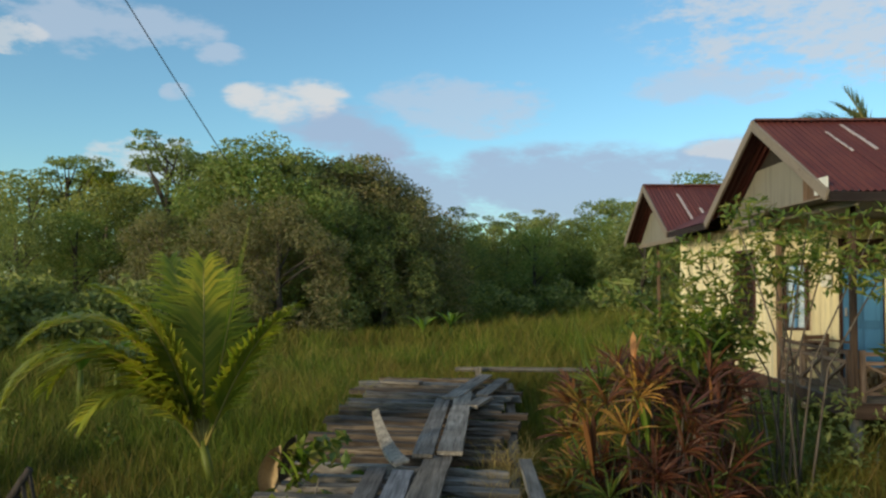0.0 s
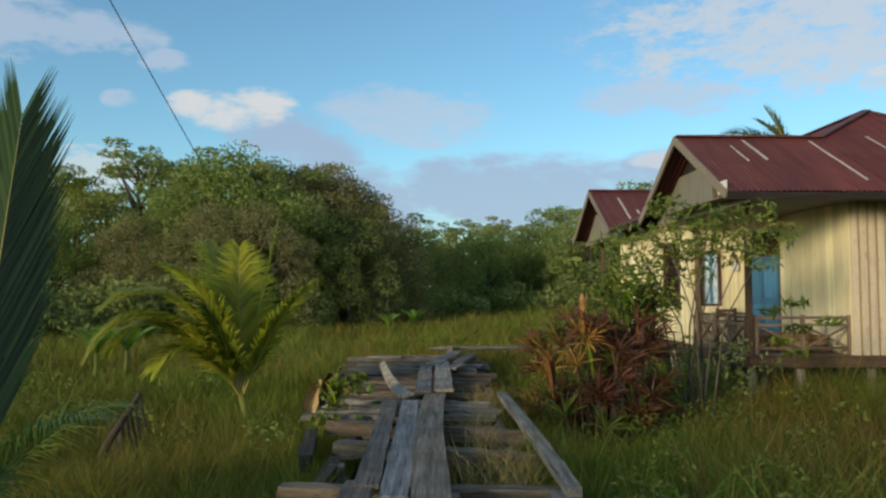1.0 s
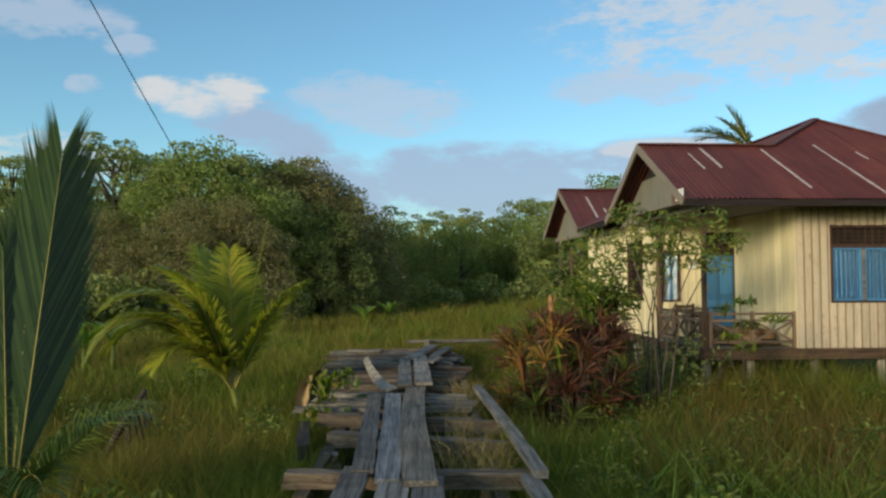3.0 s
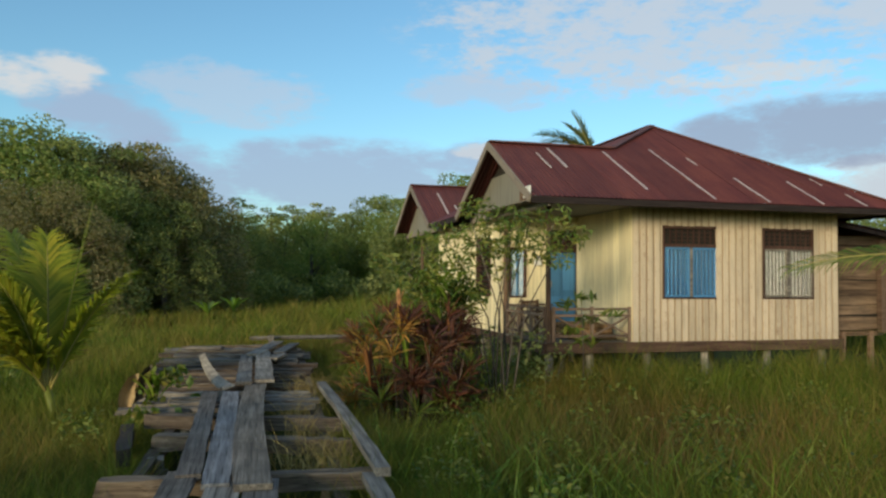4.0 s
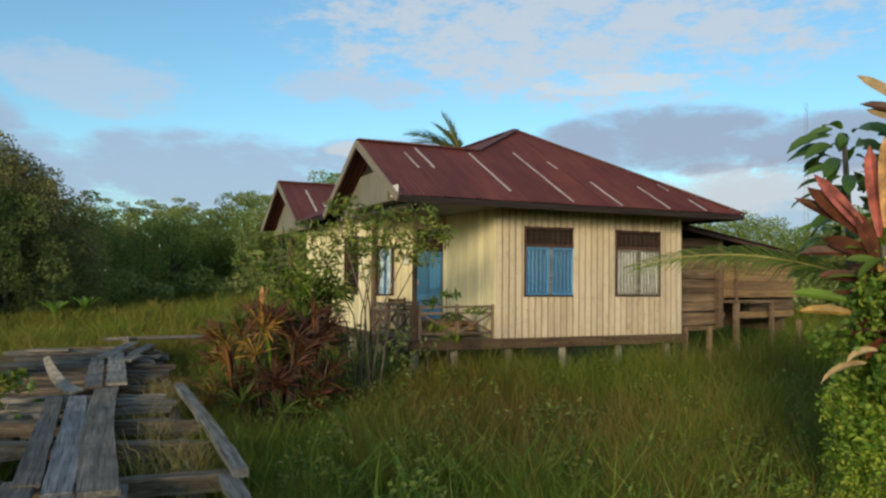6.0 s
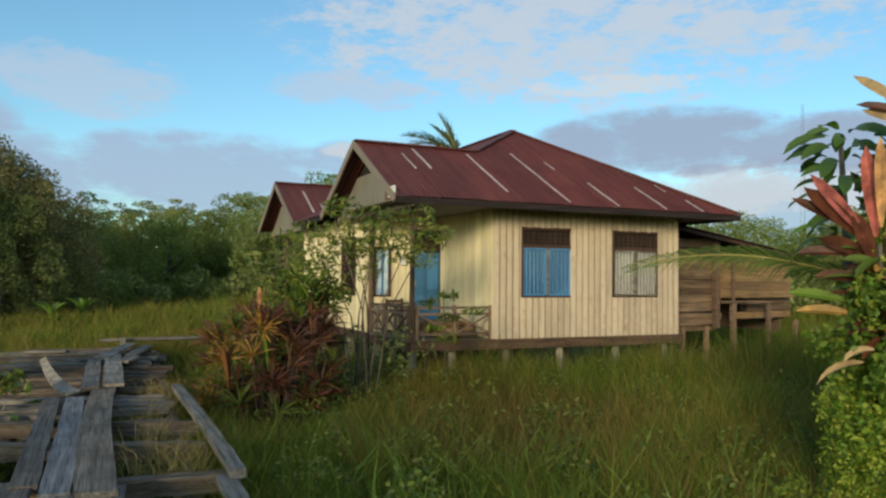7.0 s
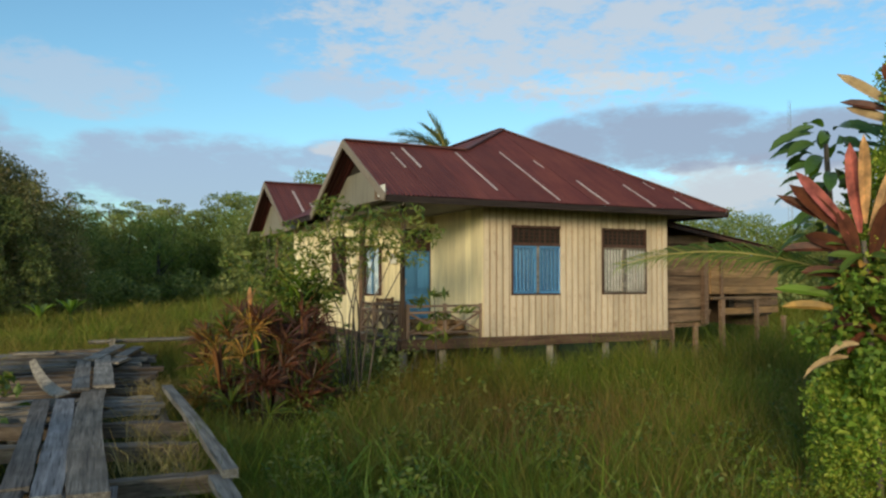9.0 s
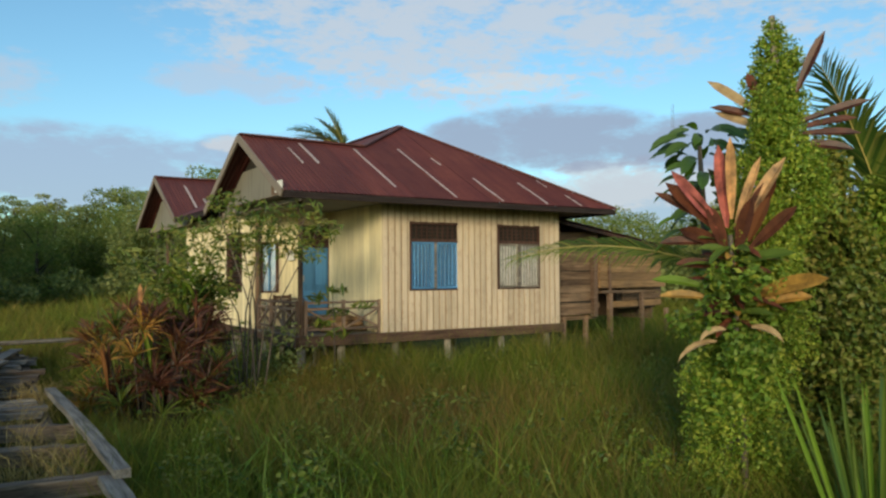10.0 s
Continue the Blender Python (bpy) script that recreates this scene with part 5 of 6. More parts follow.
# ---- grass ----
def grass():
    rng = np.random.default_rng(3)
    n = 500000
    az = np.radians(rng.uniform(18, 138, n))
    r = 2.2 * (52 / 2.2) ** (rng.uniform(0, 1, n) ** 0.80)
    x, y = r * np.cos(az), r * np.sin(az)
    # grass keeps off the boardwalk, the house and the shed
    on_walk = (x > -1.2 - np.maximum(0, y - 8) * 0.09) & (x < 0.5) & (y < 16.6)
    hx, hy = x - 4.304, y - 11.721
    under = (hx > 0.3) & (hx < 12.2) & (hy > 0.5) & (hy < 12)
    keep = ~(on_walk & (rng.uniform(0, 1, n) > 0.04)) & ~under
    x, y, r = x[keep], y[keep], r[keep]
    n = len(x)
    low = np.array([noise.noise(Vector((a * 0.22, b * 0.22, 2.0))) for a, b in zip(x[::1], y[::1])])
    tuft = np.array([noise.noise(Vector((a * 0.9, b * 0.9, 5.0))) for a, b in zip(x, y)])
    fine = np.array([noise.noise(Vector((a * 2.6, b * 2.6, 9.0))) for a, b in zip(x, y)])
    h = 0.50 + 0.38 * low + 0.34 * tuft + 0.22 * fine + rng.normal(0, 0.13, n)
    h = np.where(on_walk[keep], h * 0.6, h)
    h = h * np.interp(x, [-6, -1.5, 1.5, 4.5, 9], [0.72, 0.85, 1.05, 1.15, 1.2])
    h = h * np.interp(r, [2, 5, 9, 20, 50], [1.0, 1.0, 1.05, 1.25, 1.7])
    h = h * (1 - 0.55 * np.exp(-(((x - 1.7) / 1.0) ** 2 + ((y - 9.2) / 1.0) ** 2)))
    h = h * (1 + 0.45 * np.exp(-((y - 10.6) / 1.3) ** 2) * (x > 7.2))
    h = np.clip(h, 0.12, 1.5)
    w = np.interp(r, [2, 6, 12, 25, 52], [0.007, 0.008, 0.010, 0.023, 0.060]) * rng.uniform(0.6, 1.5, n)
    base = np.stack([x, y, np.full(n, -0.05)], 1)
    tagged(place("grass", blade_mesh("grass", base, rng, h, w, 0.45, 0.7), M_GRASS), "tall unmown green and yellowing grass", "grass", kind="stuff")
    m_ = 70000
    a2 = np.radians(rng.uniform(135, 381, m_))
    r2 = 1.6 + 26 * rng.uniform(0, 1, m_) ** 0.8
    x2, y2 = r2 * np.cos(a2), r2 * np.sin(a2)
    ok = ~((x2 > -1.2) & (x2 < 0.6) & (y2 > -1.6))
    x2, y2 = x2[ok], y2[ok]
    k = len(x2)
    tagged(place("grass", blade_mesh("grass", np.stack([x2, y2, np.full(k, -0.05)], 1), rng, rng.uniform(0.3, 0.75, k), np.interp(r2[ok], [2, 10, 28], [0.014, 0.03, 0.06]), 0.45, 0.7), M_GRASS), "tall unmown green and yellowing grass", "grass", kind="stuff")
    # reeds beside the porch shrub
    k = 65
    base = np.stack([rng.uniform(1.3, 2.7, k), rng.uniform(11.4, 13.2, k), np.zeros(k)], 1)
    tagged(place("reeds", blade_mesh("reeds", base, rng, rng.uniform(1.5, 2.5, k), np.full(k, 0.022), 0.12, 0.25), M_SHRUB), "tall thin green reeds standing near the shrub", "reeds", kind="stuff")
    # long bright blades close to the walk
    k = 1500
    a3 = np.radians(rng.uniform(35, 82, k))
    r3 = rng.uniform(4.2, 7.5, k)
    base = np.stack([r3 * np.cos(a3), r3 * np.sin(a3), np.full(k, -0.02)], 1)
    base = base[base[:, 0] > 0.9]
    k = len(base)
    tagged(place("long_blades", blade_mesh("long_blades", base, rng, rng.uniform(0.5, 1.05, k), rng.uniform(0.006, 0.013, k), 0.5, 0.9), M_VINE), "long bright green blades among the grass", "grass", kind="stuff")
    # seed stalks that stand above the blades, reddish brown
    k = 7000
    az = np.radians(rng.uniform(22, 75, k))
    r = rng.uniform(5.0, 13.0, k)
    x, y = r * np.cos(az), r * np.sin(az)
    ok = ~((x - 4.304 > -0.2) & (y > 11.3)) & (x > 1.0) & (np.array([noise.noise(Vector((a * 0.35, b * 0.35, 7.0))) for a, b in zip(x, y)]) > -0.05)
    x, y = x[ok], y[ok]
    k = len(x)
    base = np.stack([x, y, np.full(k, 0.0)], 1)
    tagged(place("seed_stalks", blade_mesh("seed_stalks", base, rng, rng.uniform(0.5, 0.95, k), np.full(k, 0.007), 0.35, 0.5), M_STALK), "reddish brown seed stalks among the grass", "grass", kind="stuff")
    # small broad-leaved weeds
    cs, rs = [], []
    for i in range(250):
        a = rng.uniform(24, 128) if i % 2 else rng.uniform(40, 82)
        q = rng.uniform(4.5, 14)
        p = polar(a, q)
        if -1.6 < p.x < 0.8 or (p.x > 4.2 and p.y > 11.2):
            continue
        cs.append(np.array([p.x, p.y, rng.uniform(0.15, 0.62)]))
        rs.append(rng.uniform(0.12, 0.28))
    pl = clumps(rng, cs, rs, 1300, 0.9)
    tagged(place("weeds", leaf_mesh("weeds", pl[pl[:, 2] > 0.02], rng, 0.07, 0.032, 0.5), M_SHRUB), "low broad-leaved green weeds among the grass", "weeds", kind="stuff")
    # dry straw caught on the boardwalk
    k = 800
    knot = np.stack([rng.uniform(-0.05, 0.52, 26), rng.uniform(5.7, 11.5, 26)], 1)[rng.integers(0, 26, k)]
    x, y = knot[:, 0] + rng.normal(0, 0.07, k), knot[:, 1] + rng.normal(0, 0.10, k)
    base = np.stack([x, y, np.full(k, 0.47)], 1)
    tagged(place("straw", blade_mesh("straw", base, rng, rng.uniform(0.14, 0.42, k), np.full(k, 0.006), 1.6, 1.8), M_STRAW), "dry yellow straw caught between the beams", "straw", kind="stuff")


M_STALK = leaf("seed_stalk", [(0.11, 0.115, 0.033), (0.18, 0.115, 0.045), (0.22, 0.125, 0.055), (0.23, 0.21, 0.07)], 0.7, 0.25)
grass()


# ---- palms ----
def young_palm():
    rng = random.Random(12)
    p = empty("young_coconut_palm", Matrix.Translation((-3.12, 10.80, 0)) @ Matrix.Scale(1.1, 4))
    place("trunk", tube_mesh("trunk", [([(0.12, 0, -0.1), (0.07, 0, 0.22), (-0.02, 0, 0.55)], [0.055, 0.05, 0.04], 9)]), M_SHRUB, p, "yellowish leaf-base trunk")
    c = (0.0, 0, 0.45)
    # direction, length, arch, leaflet length
    for d, ln, ar, lf in (((-0.28, -0.25, 1.2), 2.0, 1.5, 0.52), ((-0.46, -0.2, 1.15), 2.35, 2.4, 0.56), ((-0.55, -0.30, 1.05), 2.4, 2.8, 0.56), ((-0.66, 0.0, 1.0), 2.2, 2.5, 0.54), ((-0.46, 0.45, 1.1), 2.0, 1.7, 0.52), ((0.46, -0.1, 1.05), 1.80, 0.95, 0.42), ((-0.42, -0.50, 0.95), 1.5, 2.3, 0.48), ((-0.06, 0.4, 1.2), 2.0, 0.8, 0.50), ((-0.06, 0.1, 1.2), 1.95, 0.5, 0.50), ((-0.22, 0.15, 1.2), 2.1, 1.2, 0.52)):
        frond_parts(p, c, d, ln, ar, rng, lf, 84, M_PALM, 0.6, 0.15, 0.9, 0.020, stiff=1.0, late=True)
    frond_parts(p, c, (0.24, -0.05, 1.2), 2.4, 0.05, rng, 0.18, 30, M_LIME, 0.1, 0.1, 3.2, 0.018, "spear_leaf", label="unopened pale spear leaf")
    tagged(p, "young coconut palm with yellow-green arching fronds", "palm")


def near_palm():
    rng = random.Random(31)
    p = empty("coconut_palm", Matrix.Translation((-3.05, 4.68, 0)))
    place("trunk", tube_mesh("trunk", [([(0, 0, -0.1), (0, 0, 0.3), (0.02, 0, 0.62)], [0.13, 0.11, 0.07], 9)]), M_PALE_BARK, p)
    # upright fronds whose leaflets lie almost along the rib
    for d, ln, lf, ct in (((0.105, 0.03, 1.0), 2.70, 0.90, 66), ((0.03, 0.05, 1.0), 2.2, 0.85, 60), ((-0.05, 0.02, 1.0), 2.0, 0.80, 56)):
        frond_parts(p, (0.02, 0, 0.4), d, ln, 0.0, rng, lf, ct, M_PALMK, 0.05, -0.7, 3.0, 0.010, stiff=0.33, across=(0.70, 0.3, 0.0))
    for d, ln, ar, lf, mt in (((0.42, -0.1, 0.75), 1.45, 1.3, 0.46, M_PALMD), ((0.30, 0.35, 0.8), 1.35, 1.4, 0.44, M_PALM), ((0.30, -0.35, 0.7), 1.2, 1.6, 0.42, M_PALMD), ((-0.5, -0.2, 0.8), 1.7, 1.3, 0.5, M_PALM)):
        frond_parts(p, (0.0, 0, 0.45), d, ln, ar, rng, lf, 56, mt, 0.8, 0.2, 0.9, 0.012, stiff=0.32)
    # a frond that hangs over from its own stalk, with a yellow rib
    frond_parts(p, (-0.15, -0.35, 0.5), (0.02, -0.12, 1.0), 1.7, 3.4, rng, 0.5, 64, M_PALMD, 0.9, -0.2, 0.7, 0.014, stiff=0.34, late=True)
    tagged(p, "coconut palm with tall upright dark green fronds", "palm")


def back_palm():
    """A tall palm whose top shows over the house roof."""
    rng = random.Random(44)
    b = polar(66.5, 31)
    p = empty("tall_palm", Matrix.Translation(b))
    place("trunk", tube_mesh("trunk", [([(0, 0, -0.2), (0.2, 0, 3.5), (0.0, 0, 7.2)], [0.2, 0.16, 0.12], 9)]), M_BARK, p)
    lf_ = Vector((-0.92, 0.39, 0))
    for d, ln, ar in ((lf_ * 0.55 + Vector((0, 0, 1.3)), 1.9, 0.35), (lf_ * 0.75 + Vector((0.2, 0.3, 1.1)), 1.8, 0.5), (lf_ * 1.4 + Vector((0, 0, 1.0)), 2.5, 0.7), (lf_ * 1.3 + Vector((0.3, 0.5, 0.9)), 2.4, 0.8), (-lf_ + Vector((0, 0, 0.3)), 2.2, 1.0), (Vector((0.3, 1, 0.4)), 2.4, 1.1), (Vector((-0.2, -1, 0.2)), 2.2, 1.1)):
        frond_parts(p, (0, 0, 7.2), d, ln, ar, rng, 0.85, 48, M_PALMFAR, 0.45, 0.35, 0.7, 0.03, stiff=0.9)
    tagged(p, "tall coconut palm standing behind the house", "palm")


def wood_palm(az, r, top, seed):
    """A slim palm that stands among the trees of the wood."""
    rng = random.Random(seed)
    p = empty("slim_palm", Matrix.Translation(polar(az, r)))
    place("trunk", tube_mesh("trunk", [([(0, 0, -0.2), (0.1, 0, top * 0.5), (0, 0, top)], [0.12, 0.10, 0.08], 8)]), M_BARK, p)
    for i in range(11):
        a = i * 2.4 + seed
        frond_parts(p, (0, 0, top), (math.cos(a), math.sin(a), 0.5 + 0.9 * (i % 3) / 2), 1.9, 1.1, rng, 0.6, 30, M_PALM, 0.5, 0.25, 0.8, 0.02, stiff=1.3)
    tagged(p, "slim palm with arching fronds among the trees", "palm", "palms in the wood")


def side_palm():
    """A palm beside the vine-clad pole; one frond hangs across in front of the shed."""
    rng = random.Random(52)
    p = empty("coconut_palm", Matrix.Translation((6.75, 3.0, 0)))
    place("trunk", tube_mesh("trunk", [([(0, 0, -0.1), (0, 0, 0.8), (0, 0, 1.5)], [0.14, 0.12, 0.09], 9)]), M_PALE_BARK, p)
    c = (0, 0, 1.6)
    frond_parts(p, (-0.45, 0.45, 1.6), (-0.82, 0.57, 0.64), 3.0, 0.92, rng, 0.33, 84, M_SHRUB, 0.85, 0.1, 1.3, 0.016, stiff=0.5, across=(0.15, 0.45, 0.55))
    for d, ln, ar in (((0.5, -0.2, 1.5), 2.6, 0.9), ((0.2, -0.9, 1.4), 2.5, 1.1), ((0.9, 0.3, 1.2), 2.5, 1.3), ((-0.25, 0.45, 1.5), 2.3, 0.7), ((0.45, -0.8, 0.9), 2.2, 1.5), ((-0.45, 0.1, 1.5), 2.4, 0.8), ((-0.5, -0.3, 1.1), 1.9, 1.2)):
        frond_parts(p, c, d, ln, ar, rng, 0.55, 66, M_SHRUB, 0.5, 0.2, 0.9, 0.018, stiff=0.7)
    for d in ((-0.6, -0.4, 0.15), (-0.7, -0.1, 0.05), (0.3, -0.9, 0.25)):
        frond_parts(p, c, d, 1.6, 1.2, rng, 0.5, 34, M_STRAW, 0.8, -0.1, 0.8, 0.02, label="dry brown hanging frond")
    tagged(p, "coconut palm with green and some dry brown fronds", "palm")


young_palm()
near_palm()
back_palm()
side_palm()
wood_palm(110.6, 41, 6.9, 3)
wood_palm(117.5, 42, 6.4, 5)
wood_palm(115.6, 43, 6.2, 8)


# ---- red-leaved bush by the boardwalk ----
def rosette(bm, p, rng, count, length, width, spread=1.0, arch=0.9, tilt=(0, 0, 0)):
    for i in range(count):
        a = i * 2.399 + rng.uniform(-.3, .3)
        up = 1.5 - 1.35 * (i / count) + rng.uniform(-.15, .15)
        strap(bm, p, (math.cos(a) * spread + tilt[0], math.sin(a) * spread + tilt[1], up), length * rng.uniform(0.75, 1.15), width * rng.uniform(0.8, 1.2), arch * rng.uniform(0.6, 1.3), rng, 5, 0.18, (rng.uniform(-.6, .3), rng.uniform(-.9, .2), 0.8))


def red_bush():
    rng = random.Random(61)
    b = empty("red_cordyline_bush", Matrix.Translation((1.66, 9.78, 0)))
    stems = []
    for i in range(120):
        a, q = rng.uniform(0, 6.28), math.sqrt(rng.random()) * 0.86
        x, y = math.cos(a) * q, math.sin(a) * q * 0.75
        z = (1.92 - 0.75 * q) * rng.uniform(0.2, 1.04)
        stems.append((x, y, z))
        place("stem", tube_mesh("stem", [([(x * 0.5, y * 0.5, -0.1), (x * 0.8, y * 0.8, z * 0.5), (x, y, z)], [0.012, 0.010, 0.007], 6)]), M_DEAD, b)
        bm = bmesh.new()
        rosette(bm, (x, y, z), rng, 24, 0.36, 0.032, 0.66, 0.75, (x * 0.5 + rng.uniform(-.4, .4), y * 0.5 + rng.uniform(-.5, .3), 0))
        # sunlit side put into the colours: brighter leaves left, darker ones right
        mat = rng.choice((M_RED, M_RED, M_OCHRE, M_MAROON, M_SHRUB)) if x < -0.1 else rng.choice((M_MAROON, M_MAROON, M_DEADRED, M_RED, M_SHRUB, M_DEADRED))
        part("leaf_rosette", bm, mat, b, "rosette of reddish brown strap leaves")
    for p, mt, ln in (((-0.22, -0.35, 1.68), M_PEACH, 0.30), ((-0.12, -0.5, 0.95), M_LIME, 0.5), ((-0.6, -0.55, 0.7), M_RED, 0.6), ((0.45, -0.5, 1.0), M_MAROON, 0.6)):
        bm = bmesh.new()
        for k in range(3):
            strap(bm, p, (rng.uniform(-.25, .25), rng.uniform(-.25, .1), 1), ln, 0.085, 0.15, rng)
        part("young_leaf", bm, mt, b, "bright upright young leaves")
    tagged(b, "dense bush of reddish brown strap-leaved plants", "bush")
    # bright green climber on its far side
    n = np.random.default_rng(62)
    g = empty("lime_bush", Matrix.Translation((2.22, 10.1, 0)))
    cs = [np.array([n.uniform(-.45, .45), n.uniform(-.4, .3), n.uniform(0.5, 2.15)]) for _ in range(26)]
    place("stem", tube_mesh("stem", [([(0, 0, -0.1), (0.05, 0, 1.0), (0.0, 0, 1.9)], [0.03, 0.025, 0.012], 6)]), M_PALE_BARK, g)
    place("foliage", leaf_mesh("foliage", clumps(n, cs, [0.22] * 26, 900, 0.9), n, 0.13, 0.05, 0.4), M_SHRUB, g)
    bm = bmesh.new()
    for k in range(22):
        strap(bm, (n.uniform(-.30, .12), n.uniform(-.55, -.2), n.uniform(1.45, 2.15)), (n.uniform(-.6, .6), n.uniform(-.6, .3), 0.8), 0.30, 0.085, 1.1, rng)
    part("broad_leaf", bm, M_LIME, g, "bright lime-green broad leaves")
    tagged(g, "leafy bush with bright lime-green shoots", "bush")


red_bush()


def shrub_tree():
    """The thin many-stemmed shrub in front of the porch."""
    n = np.random.default_rng(71)
    s = empty("porch_shrub", Matrix.Translation((3.05, 10.2, 0)))
    tubes, cs = [], []
    ends = [(-1.55, 0.1, 2.35), (-1.15, -0.2, 2.55), (-0.8, 0.2, 2.75), (-0.5, -0.1, 3.0), (-0.2, 0.2, 3.12), (0.15, -0.2, 3.10), (0.5, 0.1, 3.02), (0.8, -0.1, 2.98), (1.05, -0.15, 2.92), (-0.95, 0.1, 2.1), (-1.4, -0.1, 1.9), (-0.6, -0.2, 2.3), (-1.2, 0.2, 1.55), (-0.75, 0, 1.7), (0.2, 0.2, 2.75)]
    for i, e in enumerate(ends):
        e = np.array(e)
        b = np.array([-0.1 + 0.07 * (i % 5) - 0.3 * (i > 8), n.uniform(-.1, .1), -0.1])
        m = b * 0.55 + e * 0.45 + np.array([0, 0, 0.35])
        m[0] = b[0] * 0.75 + e[0] * 0.25
        tubes.append(([b, (b + m) / 2, m, e], [0.017, 0.014, 0.010, 0.005], 6))
        for t in (0.6, 0.8, 1.0):
            cs.append(m + (e - m) * t + n.normal(0, 0.08, 3))
    for tb in tubes:
        place("stem", tube_mesh("stem", [tb]), M_BARK, s)
    pl = clumps(n, cs, [0.27] * len(cs), 900, 0.62)
    place("foliage", leaf_mesh("foliage", pl, n, 0.125, 0.032, 0.2, np.array([0, 0, -0.35])), M_SHRUB, s)
    tagged(s, "thin-stemmed green shrub in front of the porch", "shrub")
    q = empty("porch_sapling", Matrix.Translation((4.42, 10.45, 0)))
    place("stem", tube_mesh("stem", [([(0, 0, -0.1), (0.02, 0, 0.9), (-0.02, 0, 1.75)], [0.013, 0.011, 0.006], 6)]), M_BARK, q)
    cs = [np.array([n.uniform(-.40, .40), n.uniform(-.25, .25), z]) for z in (1.15, 1.32, 1.48, 1.6, 1.72, 1.84)]
    place("foliage", leaf_mesh("foliage", clumps(n, cs, [0.18] * 6, 480, 0.30), n, 0.24, 0.055, 0.5, np.array([0, 0, -0.3])), M_SHRUB, q)
    tagged(q, "small sapling with drooping leaves beside the porch", "sapling")
    u = empty("porch_weeds", Matrix.Translation((3.6, 11.0, 0)))
    cs = [np.array([n.uniform(-1.0, .6), n.uniform(-.6, .2), n.uniform(0.25, 1.25)]) for _ in range(30)]
    place("foliage", leaf_mesh("foliage", clumps(n, cs, [0.2] * 30, 800, 0.8), n, 0.10, 0.04, 0.4), M_TREE, u)
    for x in (-0.5, -0.2, 0.1, 0.4, 0.6):
        place("stem", tube_mesh("stem", [([(x, 0, -0.1), (x + 0.05, 0, 0.7)], [0.012, 0.006], 5)]), M_PALE_BARK, u)
    tagged(u, "dark leafy weeds under the porch edge", "weeds")


shrub_tree()


# ---- vine-clad pole and the pink-leaved plant ----
RIGHT = Vector((0.58, -0.81, 0))      # along the thicket, away from the house
FACE = (-0.75, -0.5, 0.5)


